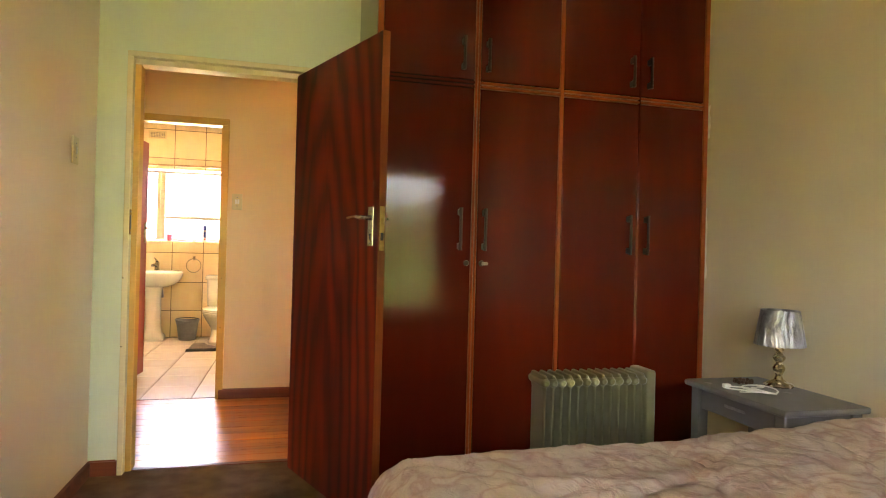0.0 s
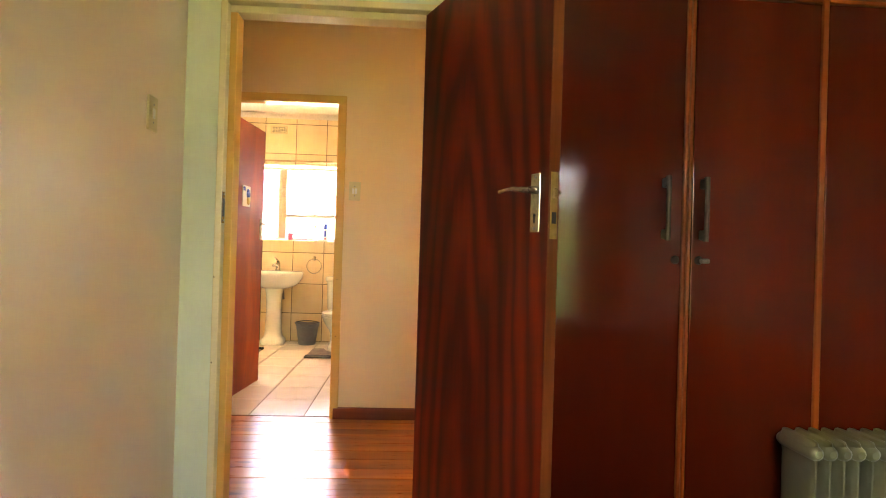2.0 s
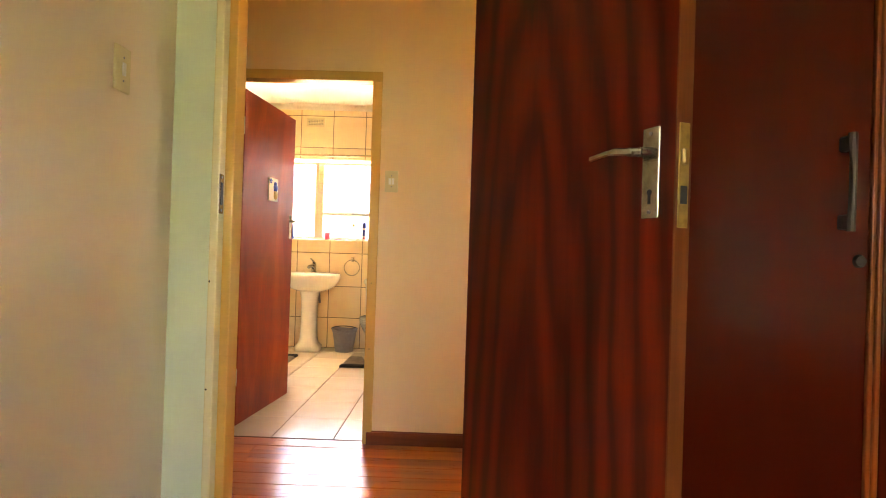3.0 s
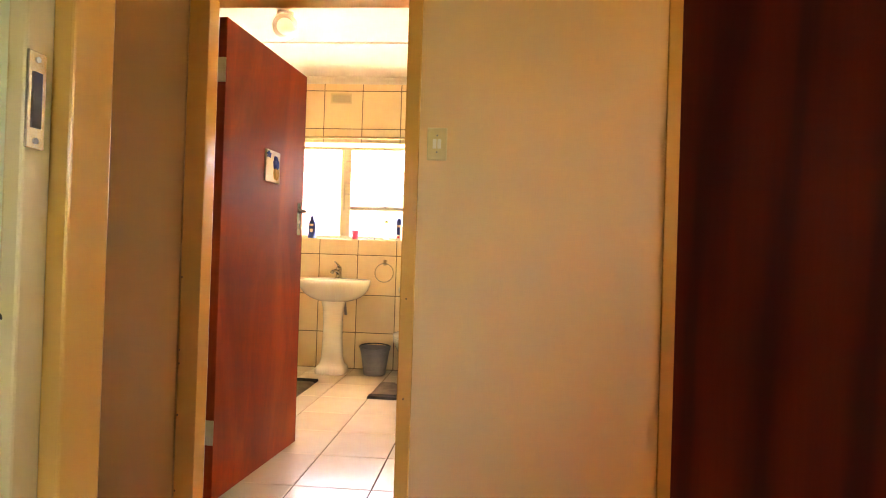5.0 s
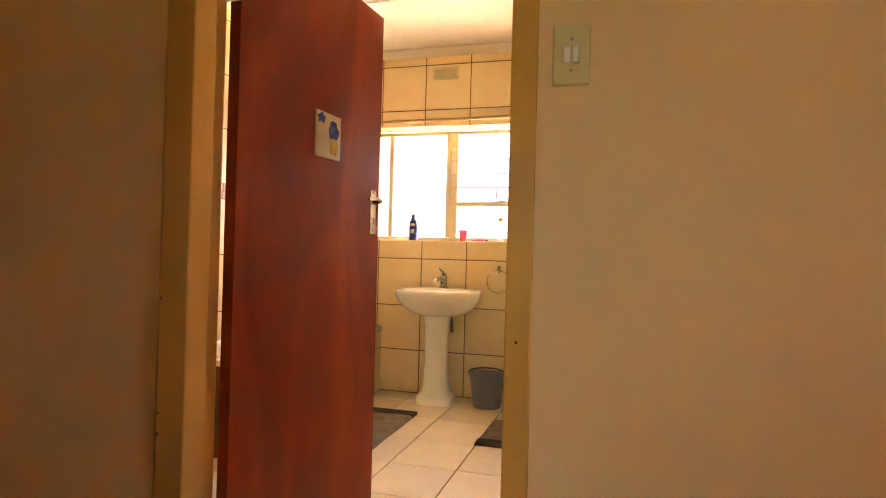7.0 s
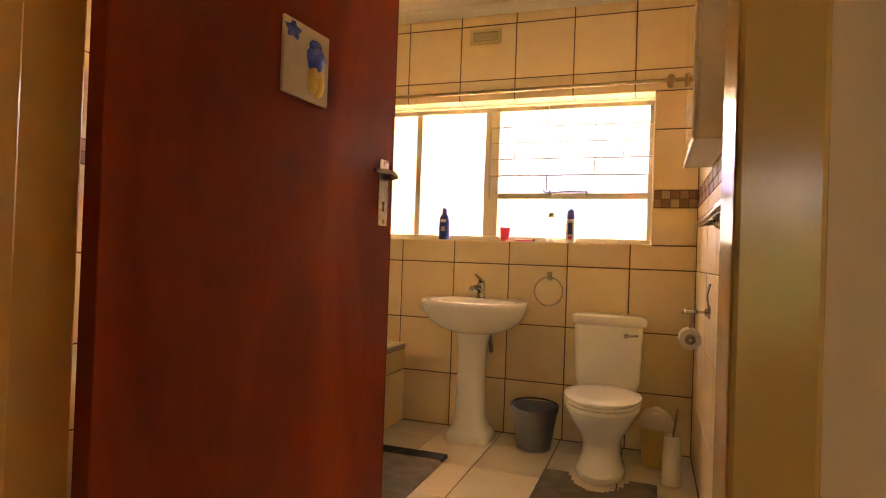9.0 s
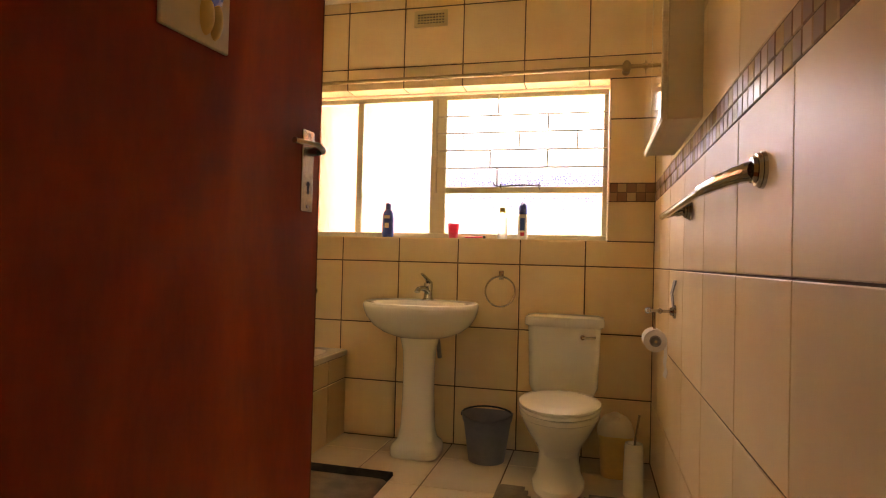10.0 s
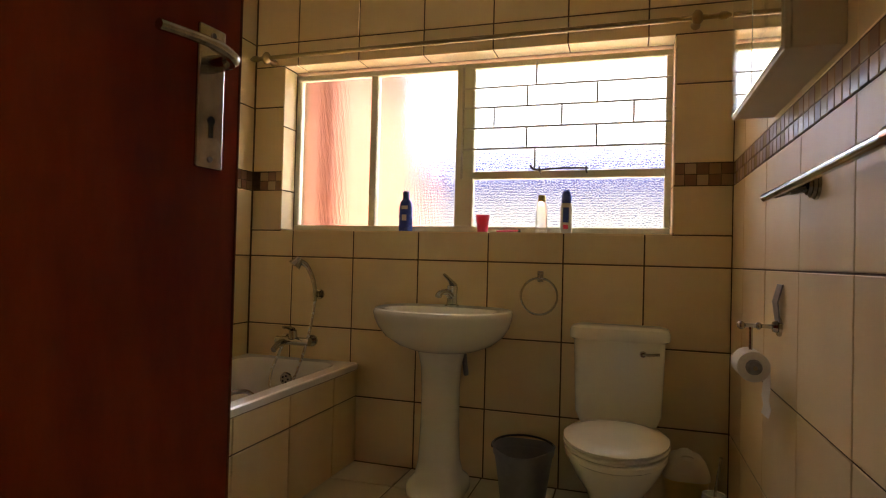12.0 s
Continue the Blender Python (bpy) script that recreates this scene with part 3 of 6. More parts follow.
# ---- doors ----
def lever_set(parent, x, y, z, out, toward, height=0.18, width=0.042):
    """Plate with lever and keyhole on a leaf's face. out: -1 or 1 along local y; toward: the lever's way along local x."""
    o = out
    ya, yc = sorted((y, y + 0.006 * o))
    plate = part("handle_plate", box(bmesh.new(), x - width / 2, x + width / 2, ya, yc, z - height + 0.045, z + 0.045, 0.0025, 2), M_NICKEL, parent, "worn nickel lock plate")
    bm = bmesh.new()
    tube(bm, [(x, y + 0.005 * o, z), (x, y + 0.030 * o, z)], [0.011, 0.009], 14)
    tube(bm, smooth_line([(x, y + 0.028 * o, z), (x + 0.012 * toward, y + 0.046 * o, z), (x + 0.05 * toward, y + 0.050 * o, z + 0.004), (x + 0.115 * toward, y + 0.046 * o, z + 0.001)], 6),
         [0.0085] * 6 + [0.0072] * 6 + [0.0058] * 7, 10)
    part("lever", bm, M_NICKEL, plate, "nickel lever handle", True)
    # keyhole as a dark plug, its shade put into the colour
    bm = bmesh.new()
    yk = y + 0.0068 * o
    box(bm, x - 0.003, x + 0.003, min(y, yk), max(y, yk), z - 0.088, z - 0.070)
    tube(bm, [(x, y, z - 0.068), (x, yk, z - 0.068)], 0.0055, 10)
    part("keyhole", bm, M_DARKPLASTIC, plate)
    for zz in (z + 0.034, z - height + 0.056):
        part("screw", tube(bmesh.new(), [(x, y, zz), (x, y + 0.0075 * o, zz)], 0.0035, 8), M_STEELDARK, plate)


def door_leaf(name, label, at, turn, width, height, thick, mat, side):
    d = thing(name, label, "door", at, turn)
    d["kind"] = "structure"
    y0, y1 = sorted((0, thick * side))
    leaf = part("leaf", box(bmesh.new(), 0, width, y0 + 0.0015, y1 - 0.0015, 0.008, height, 0.0015), mat, d)
    part("edge_lipping", box(bmesh.new(), width - 0.001, width + 0.003, y0 + 0.0005, y1 - 0.0005, 0.008, height, 0.001), M_DOOREDGE, d, "lighter timber edge lipping")
    return d


# bedroom door, standing open against the wardrobe
bd = door_leaf("door_bedroom", "open bedroom door in dark figured varnished veneer", (-0.097, 3.15, 0), -67.8, 0.840, 1.985, 0.034, M_BEDDOOR, 1)
lever_set(bd, 0.788, 0.0, 1.245, -1, -1, 0.158)
lever_set(bd, 0.788, 0.034, 1.245, 1, -1, 0.158)
part("lock_faceplate", box(bmesh.new(), 0.8405, 0.8445, 0.006, 0.028, 1.115, 1.290, 0.001), M_BRASS, bd, "tarnished brass lock faceplate")
part("latch", box(bmesh.new(), 0.843, 0.851, 0.010, 0.024, 1.22, 1.247, 0.003), M_BRASS, bd)
# dark block for the shaded bolt slot
part("bolt_slot", box(bmesh.new(), 0.8435, 0.8452, 0.010, 0.024, 1.155, 1.185), M_DARKPLASTIC, bd)

# bathroom door, swung into the room
td = door_leaf("door_bathroom", "open bathroom door in red-brown varnished veneer", (-1.382, 4.862, 0), 84.9, 0.824, 1.985, 0.040, M_BATHDOOR, 1)
lever_set(td, 0.770, 0.0, 1.247, -1, -1, 0.170)
lever_set(td, 0.770, 0.040, 1.247, 1, -1, 0.170)
part("lock_faceplate", box(bmesh.new(), 0.8245, 0.8285, 0.009, 0.031, 1.125, 1.305, 0.001), M_BRASS, td, "tarnished brass lock faceplate")
for zz in (0.24, 1.72):
    bm = boxes((-0.003, 0.0, 0.002, 0.038, zz, zz + 0.10), (-0.030, -0.003, 0.036, 0.040, zz, zz + 0.10))
    for k in range(3):
        tube(bm, [(-0.006, 0.046, zz + 0.034 * k), (-0.006, 0.046, zz + 0.034 * k + 0.031)], 0.007, 10)
    box(bm, -0.030, -0.006, 0.044, 0.054, zz, zz + 0.10, 0.001)
    part("hinge", bm, M_WINFRAME, td, "paint-covered butt hinge")

# door plaque: cream ceramic with blue relief
plq = thing("door_plaque", "cream ceramic plaque with blue relief figures on the door", "plaque", (-1.382, 4.862, 0), 84.9)
part("plaque_base", box(bmesh.new(), 0.361, 0.511, -0.008, -0.0005, 1.362, 1.513, 0.002), M_BEIGE, plq)


def blob(bm, x, z, rx, rz, depth, y=-0.008, seg=18, wob=0.0):
    loops = []
    for k in range(5):
        a = k / 4 * math.pi / 2
        loops.append([(x + rx * math.cos(a) * (1 + wob * math.sin(5 * q)) * math.cos(q), y - depth * math.sin(a) + 0.0005, z + rz * math.cos(a) * (1 + wob * math.sin(5 * q)) * math.sin(q)) for q in (2 * math.pi * i / seg for i in range(seg))])
    return rings(bm, loops, True, True, True)


bm = blob(bmesh.new(), 0.388, 1.490, 0.022, 0.016, 0.006, wob=0.3)
part("blue_splash", bm, M_BLUE, plq, "blue glazed splash", True)
bm = blob(bmesh.new(), 0.463, 1.452, 0.030, 0.030, 0.014, wob=0.06)
blob(bm, 0.460, 1.478, 0.020, 0.014, 0.010)
part("blue_blob", bm, M_BLUE, plq, "blue glazed rounded relief", True)
bm = blob(bmesh.new(), 0.454, 1.408, 0.014, 0.032, 0.014)
blob(bm, 0.475, 1.406, 0.013, 0.032, 0.014)
part("cream_relief", bm, M_YELLOWPALE, plq, "cream glazed relief", True)


# ---- light switches ----
def light_switch(label, at, turn, rockers):
    s = thing("light_switch", label, "light switch", at, turn)
    bm = box(bmesh.new(), -0.036, 0.036, -0.009, 0.0, -0.059, 0.059, 0.004, 2)
    part("plate", bm, M_SWITCH, s)
    for x in ([0.0] if rockers == 1 else [-0.0085, 0.0085]):
        part("rocker", box(bmesh.new(), x - 0.0065, x + 0.0065, -0.0135, -0.008, -0.017, 0.017, 0.002, 2), M_SWITCHW, s, "white rocker")
    for z in (-0.03, 0.03):
        part("screw", tube(bmesh.new(), [(0, -0.008, z), (0, -0.0102, z)], 0.0032, 8), M_STEELDARK, s)
    return s


light_switch("cream two-rocker light switch on the corridor wall", (-0.491, HALL_N, 1.440), 0, 2)
light_switch("cream single light switch on the bedroom wall", (BED_L, 2.919, 1.512), 90, 1)


# ---- windows of enamelled steel ----
def steel_window(name, label, x0, x1, z0, z1, y, mullions, transoms, panes):
    """mullions: (x0, x1) bars; transoms: (x0, x1, z0, z1); panes: (x0, x1, z0, z1, material)."""
    w = tagged(thing(name, label, "window"), kind="structure")
    t = 0.028
    for b in ((x0, x1, z0, z0 + t), (x0, x1, z1 - t, z1)):
        part("window_frame", box(bmesh.new(), b[0], b[1], y, y + 0.04, b[2], b[3], 0.004), M_WINFRAME, w)
    for a in (x0, x1 - t):
        part("window_frame", box(bmesh.new(), a, a + t, y + 0.001, y + 0.039, z0 + t, z1 - t, 0.004), M_WINFRAME, w)
    for a, b in mullions:
        part("mullion", box(bmesh.new(), a, b, y - 0.004, y + 0.040, z0 + t, z1 - t, 0.004), M_WINFRAME, w)
    for a, b, c, d in transoms:
        part("transom", box(bmesh.new(), a, b, y - 0.003, y + 0.037, c, d, 0.004), M_WINFRAME, w)
    for a, b, c, d, m in panes:
        p = part("pane", boxes((a, b, y + 0.016, y + 0.020, c, d)), m, w, "patterned glass" if m is M_OBSCURE else "clear glass")
        p.visible_shadow = False
        if m is M_OBSCURE:      # pressed pattern on the outer face, smooth inside
            p.data.materials.append(M_GLASS)
            for face in p.data.polygons:
                face.material_index = 1 if face.normal.y < -0.5 else 0
    return w


YW = 7.905
M1, M2 = (-2.142, -2.103), (-1.673, -1.579)
steel_window("window_bathroom", "cream steel bathroom window with patterned glass", WX0 + 0.004, WX1 - 0.004, WZ0 + 0.008, WZ1 - 0.02, YW, [M1, M2], [(M2[1], WX1 - 0.03, 1.42, 1.458)],
             [(WX0 + 0.03, M1[0], WZ0 + 0.03, WZ1 - 0.045, M_OBSCURE), (M1[1], M2[0], WZ0 + 0.03, WZ1 - 0.045, M_OBSCURE),
              (M2[1], WX1 - 0.03, WZ0 + 0.03, 1.42, M_OBSCURE), (M2[1], WX1 - 0.03, 1.458, WZ1 - 0.045, M_OBSCURE)])
# burglar bars over the opening light
bars = thing("burglar_bars", "thin cream steel burglar bars laid like brickwork", "burglar bars")
yr = YW - 0.018
for z in (1.868, 1.770, 1.668, 1.566):
    part("bar", tube(bmesh.new(), [(-1.635, yr, z), (WX1 - 0.012, yr, z)], 0.005, 8), M_BAR, bars)
for x, za, zb in ((-1.273, 1.868, 1.985), (-1.315, 1.770, 1.868), (-0.989, 1.770, 1.868), (-1.477, 1.668, 1.770), (-1.15, 1.668, 1.770), (-0.825, 1.668, 1.770),
                  (-1.315, 1.566, 1.668), (-0.989, 1.566, 1.668), (-1.273, 1.462, 1.566)):
    part("bar", tube(bmesh.new(), [(x, yr + 0.002, za), (x, yr + 0.002, zb)], 0.0048, 8), M_BAR, bars)
part("end_bar", tube(bmesh.new(), [(-1.635, yr, 1.42), (-1.635, yr, 1.975)], 0.0065, 8), M_BAR, bars)
# casement stay
st = thing("window_stay", "dark bronze casement stay on the transom", "window stay")
part("stay_bar", tube(bmesh.new(), smooth_line([(-1.29, yr - 0.03, 1.478), (-1.26, yr - 0.028, 1.455), (-1.15, yr - 0.025, 1.462), (-1.02, yr - 0.022, 1.460)], 5), 0.005, 8), M_BRONZE, st)
for x in (-1.245, -1.03):
    part("stay_pin", tube(bmesh.new(), [(x, YW - 0.002, 1.445), (x, yr - 0.03, 1.452), (x, yr - 0.03, 1.47)], 0.0045, 8), M_BRONZE, st)

steel_window("window_kitchen", "cream steel kitchen window over the sink", KW[0] + 0.004, KW[1] - 0.004, KW[2] + 0.008, KW[3] - 0.008, 7.90, [(1.62, 1.655), (2.2, 2.235)], [(1.655, 2.2, 1.42, 1.455)],
             [(KW[0] + 0.03, 1.62, KW[2] + 0.03, KW[3] - 0.03, M_GLASS), (1.655, 2.2, KW[2] + 0.03, 1.42, M_GLASS), (1.655, 2.2, 1.455, KW[3] - 0.03, M_GLASS), (2.235, KW[1] - 0.03, KW[2] + 0.03, KW[3] - 0.03, M_GLASS)])
steel_window("window_bedroom", "steel bedroom window, obscure glass above", BW[0] + 0.004, BW[1] - 0.004, BW[2] + 0.008, BW[3] - 0.008, BED_S - 0.16, [(0.40, 0.435)], [(BW[0] + 0.03, 0.40, 1.36, 1.395), (0.435, BW[1] - 0.03, 1.36, 1.395)],
             [(a, b, c, d, m) for a, b in ((BW[0] + 0.03, 0.40), (0.435, BW[1] - 0.03)) for c, d, m in ((BW[2] + 0.03, 1.36, M_GLASS), (1.395, BW[3] - 0.03, M_OBSCURE))])
bb = thing("burglar_bars", "painted horizontal steel burglar bars inside the bedroom window", "burglar bars")
for k in range(9):
    part("bar", rod((BW[0] + 0.005, BED_S - 0.10, 0.53 + 0.095 * k), (BW[1] - 0.005, BED_S - 0.10, 0.53 + 0.095 * k), 0.009, 8), M_WINFRAME, bb)
# added window, never in view, to brighten the corridor walls
wc_e = steel_window("window_corridor_east_added", "added, unseen steel window at the corridor's far end", -0.221, 0.221, 1.204, 2.046, 0.0, [], [], [(-0.195, 0.195, 1.23, 2.02, M_GLASS)])
wc_e.matrix_basis = pose(HALL_E + 0.09, 3.975, 0, 0, 0, -90)
# unseen side window that lets more daylight into the kitchen
wk_e = steel_window("window_kitchen_side", "unseen steel kitchen side window", -0.996, 0.996, 0.904, 2.046, 0.0, [(-0.02, 0.02)], [], [(-0.97, -0.02, 0.93, 2.02, M_GLASS), (0.02, 0.97, 0.93, 2.02, M_GLASS)])
wk_e.matrix_basis = pose(KIT_R + 0.12, 6.2, 0, 0, 0, -90)


# ---- bathroom fittings ----
# pedestal basin
BX = -1.615
basin = thing("pedestal_basin", "white ceramic pedestal washbasin with a mixer tap hole", "washbasin", (BX, BATH_N, 0))


def basin_loop(w, d, z, back=0.0, n=40, sq=2.6):
    """A D-shaped outline: flat along the wall, bowed to the front."""
    out = []
    for i in range(n):
        a = 2 * math.pi * i / n
        c, s = math.cos(a), math.sin(a)
        x = w / 2 * math.copysign(abs(c) ** (2 / sq), c)
        y = math.copysign(abs(s) ** (2 / (sq if s > 0 else 2.0)), s)
        yy = -back - d * 0.42 + (d * 0.42 * y if y > 0 else d * 0.58 * y)
        out.append((x, yy, z))
    return out


bm = bmesh.new()
rings(bm, [basin_loop(0.20, 0.20, 0.605, 0.03), basin_loop(0.30, 0.30, 0.618, 0.02), basin_loop(0.42, 0.37, 0.642, 0.008), basin_loop(0.52, 0.43, 0.680, 0.003), basin_loop(0.578, 0.466, 0.722, 0.002),
           basin_loop(0.602, 0.484, 0.755, 0.002), basin_loop(0.612, 0.492, 0.778, 0.001), basin_loop(0.612, 0.492, 0.790, 0.001), basin_loop(0.604, 0.486, 0.800, 0.002), basin_loop(0.588, 0.474, 0.804, 0.006),
           basin_loop(0.50, 0.345, 0.800, 0.105), basin_loop(0.475, 0.325, 0.788, 0.112), basin_loop(0.40, 0.27, 0.72, 0.125), basin_loop(0.22, 0.16, 0.665, 0.17), basin_loop(0.05, 0.04, 0.655, 0.235)], True, True, True)
part("bowl", bm, M_CERAMIC, basin, "", True)
bm = bmesh.new()
ped = []
for w, d, z, r in ((0.245, 0.235, 0.001, 0.05), (0.25, 0.24, 0.012, 0.05), (0.25, 0.24, 0.045, 0.055), (0.235, 0.225, 0.062, 0.055), (0.195, 0.19, 0.085, 0.06), (0.172, 0.17, 0.14, 0.06), (0.160, 0.16, 0.30, 0.06), (0.158, 0.16, 0.45, 0.06), (0.168, 0.165, 0.55, 0.06), (0.20, 0.18, 0.625, 0.06)):
    ped.append(rounded(w, d, r, 5, 0, -0.215, z))
rings(bm, ped)
part("pedestal", bm, M_CERAMIC, basin, "white ceramic column with a flared foot", True)
part("waste", lathe(bmesh.new(), [(0.022, 0.0), (0.022, 0.004), (0.012, 0.005)], (0, -0.25, 0.6555), 16), M_CHROME, basin, "chrome waste")
bm = bmesh.new()
tube(bm, smooth_line([(0.04, -0.09, 0.63), (0.055, -0.05, 0.59), (0.058, -0.03, 0.53), (0.058, -0.004, 0.48)], 5), 0.012, 10)
part("waste_pipe", bm, M_GREYPLASTIC, basin, "dark waste pipe", True)

tap = thing("basin_mixer_tap", "chrome single-lever mixer tap on the washbasin", "tap", (BX, BATH_N - 0.075, 0.8035), -12)
tap.scale = (1.25, 1.1, 1.0)
bm = bmesh.new()
lathe(bm, [(0.027, 0.0), (0.027, 0.006), (0.021, 0.01), (0.019, 0.05), (0.021, 0.082), (0.019, 0.094), (0.008, 0.10)], seg=18)
part("tap_body", bm, M_CHROME, tap, "", True)
part("spout", tube(bmesh.new(), smooth_line([(0, -0.010, 0.045), (0, -0.05, 0.066), (0, -0.10, 0.066), (0, -0.118, 0.050)], 5), [0.015] * 8 + [0.0125] * 8, 12), M_CHROME, tap, "", True)
bm = bmesh.new()
tube(bm, smooth_line([(0, 0.012, 0.094), (0, -0.02, 0.118), (0, -0.075, 0.148)], 5), [0.015, 0.0145, 0.013, 0.012, 0.011, 0.010, 0.009, 0.008, 0.0075, 0.007, 0.006], 10)
part("tap_lever", bm, M_CHROME, tap, "", True)

# toilet
TX = -0.865
wc = thing("toilet", "white ceramic close-coupled toilet with lid closed", "toilet", (TX, BATH_N, 0))


def egg(w, l, z, yc, n=36, front=1.25):
    out = []
    for i in range(n):
        a = 2 * math.pi * i / n
        x = w / 2 * math.cos(a)
        s = math.sin(a)
        out.append((x, yc + (s * l * 0.42 if s > 0 else s * l * 0.58), z * 0.925))
    return out


bm = bmesh.new()
rings(bm, [egg(0.235, 0.36, 0.001, -0.44), egg(0.24, 0.365, 0.012, -0.44), egg(0.235, 0.36, 0.035, -0.44), egg(0.205, 0.33, 0.06, -0.43), egg(0.185, 0.28, 0.12, -0.415), egg(0.19, 0.27, 0.17, -0.41), egg(0.225, 0.31, 0.22, -0.42),
           egg(0.29, 0.38, 0.275, -0.435), egg(0.335, 0.425, 0.325, -0.44), egg(0.35, 0.445, 0.345, -0.44), egg(0.352, 0.447, 0.355, -0.44), egg(0.368, 0.46, 0.360, -0.44), egg(0.37, 0.462, 0.378, -0.44), egg(0.362, 0.455, 0.384, -0.44)])
box(bm, -0.12, 0.12, -0.29, -0.05, 0.20, 0.355, 0.03, 3)
part("bowl", bm, M_CERAMIC, wc, "", True)
bm = bmesh.new()
rings(bm, [egg(0.350, 0.438, 0.3845, -0.44), egg(0.352, 0.44, 0.389, -0.44), egg(0.376, 0.466, 0.391, -0.44), egg(0.378, 0.468, 0.400, -0.44), egg(0.366, 0.456, 0.405, -0.44)])
part("seat", bm, M_CERAMIC, wc, "white toilet seat", True)
bm = bmesh.new()
rings(bm, [egg(0.350, 0.44, 0.4055, -0.44), egg(0.352, 0.442, 0.410, -0.44), egg(0.376, 0.466, 0.412, -0.44), egg(0.376, 0.466, 0.420, -0.44), egg(0.35, 0.44, 0.430, -0.44), egg(0.27, 0.35, 0.437, -0.44), egg(0.10, 0.14, 0.440, -0.44)])
part("lid", bm, M_CERAMIC, wc, "white closed toilet lid", True)
bm = bmesh.new()
rings(bm, [rounded(0.31, 0.15, 0.03, 4, 0, -0.095, 0.357), rounded(0.345, 0.165, 0.03, 4, 0, -0.095, 0.40), rounded(0.355, 0.17, 0.03, 4, 0, -0.095, 0.55), rounded(0.365, 0.175, 0.03, 4, 0, -0.095, 0.70)])
cist = part("cistern", bm, M_CERAMIC, wc, "", True)
bm = bmesh.new()
rings(bm, [rounded(0.37, 0.178, 0.03, 4, 0, -0.095, 0.7005), rounded(0.40, 0.188, 0.035, 4, 0, -0.095, 0.708), rounded(0.402, 0.189, 0.035, 4, 0, -0.095, 0.735), rounded(0.392, 0.184, 0.035, 4, 0, -0.095, 0.750), rounded(0.34, 0.14, 0.03, 4, 0, -0.095, 0.758)])
part("cistern_lid", bm, M_CERAMIC, wc, "", True)
bm = bmesh.new()
tube(bm, [(0.095, -0.180, 0.655), (0.095, -0.196, 0.655)], [0.014, 0.010], 12)
tube(bm, smooth_line([(0.095, -0.192, 0.655), (0.12, -0.20, 0.656), (0.158, -0.197, 0.660)], 5), 0.006, 8)
part("flush_lever", bm, M_CHROME, cist, "chrome flush lever", True)
for s in (-1, 1):
    part("fixing_bolt", lathe(bmesh.new(), [(0.009, 0.0), (0.009, 0.008), (0.004, 0.012)], (s * 0.098, -0.36, 0.033), 10), M_CHROME, wc)
    part("seat_hinge", tube(bmesh.new(), [(s * 0.08 - 0.02, -0.245, 0.378), (s * 0.08 + 0.02, -0.245, 0.378)], 0.009, 10), M_CHROME, wc)
bm = bmesh.new()
lathe(bm, [(0.05, 0), (0.05, 0.16)], (0, -0.10, 0.15), 16)
part("waste_bend", bm, M_CERAMIC, wc, "", True)

# bath with a tiled front
bathtub = thing("bathtub", "white built-in bath with a cream tiled front panel", "bathtub")
bx0, bx1, by0, by1, bz = BATH_L + 0.002, -2.118, 6.06, BATH_N - 0.002, 0.492
cxb, cyb, wb, lb = (bx0 + bx1) / 2, (by0 + by1) / 2, bx1 - bx0, by1 - by0
bm = bmesh.new()
rings(bm, [rounded(wb, lb, 0.008, 4, cxb, cyb, bz - 0.032), rounded(wb, lb, 0.008, 4, cxb, cyb, bz - 0.006), rounded(wb - 0.012, lb - 0.012, 0.008, 4, cxb, cyb, bz), rounded(wb - 0.12, lb - 0.15, 0.10, 4, cxb, cyb, bz), rounded(wb - 0.15, lb - 0.18, 0.10, 4, cxb, cyb, bz - 0.018),
           rounded(wb - 0.20, lb - 0.28, 0.12, 4, cxb, cyb, bz - 0.22), rounded(wb - 0.28, lb - 0.40, 0.12, 4, cxb, cyb, bz - 0.34), rounded(0.12, 0.6, 0.05, 4, cxb, cyb, bz - 0.36)], True, False, True)
part("tub", bm, M_BATHWHITE, bathtub, "", True)
panel = part("front_panel", boxes((bx1 - 0.04, bx1 - 0.012, by0, by1, -0.005, bz - 0.034), (bx0, bx1 - 0.012, by0, by0 + 0.03, -0.005, bz - 0.034)), M_GROUT, bathtub)
bm = bmesh.new()
tube(bm, smooth_line([(bx1 - 0.055, 6.74, bz - 0.02), (bx1 - 0.075, 6.77, bz + 0.012), (bx1 - 0.085, 6.87, bz + 0.022), (bx1 - 0.075, 6.97, bz + 0.012), (bx1 - 0.055, 7.00, bz - 0.02)], 6), 0.009, 10)
part("grab_handle", bm, M_CHROME, bathtub, "chrome grab handle", True)
part("overflow", tube(bmesh.new(), [(-2.45, by1 - 0.124, 0.405), (-2.45, by1 - 0.134, 0.405)], [0.034, 0.030], 18), M_CHROME, bathtub, "chrome overflow grille")
# dark discs for the shade in the overflow holes
for k in range(5):
    a = 2 * math.pi * k / 5
    part("overflow_hole", tube(bmesh.new(), [(-2.45 + 0.016 * math.cos(a), by1 - 0.133, 0.405 + 0.016 * math.sin(a)), (-2.45 + 0.016 * math.cos(a), by1 - 0.1352, 0.405 + 0.016 * math.sin(a))], 0.005, 8), M_DARKPLASTIC, bathtub)

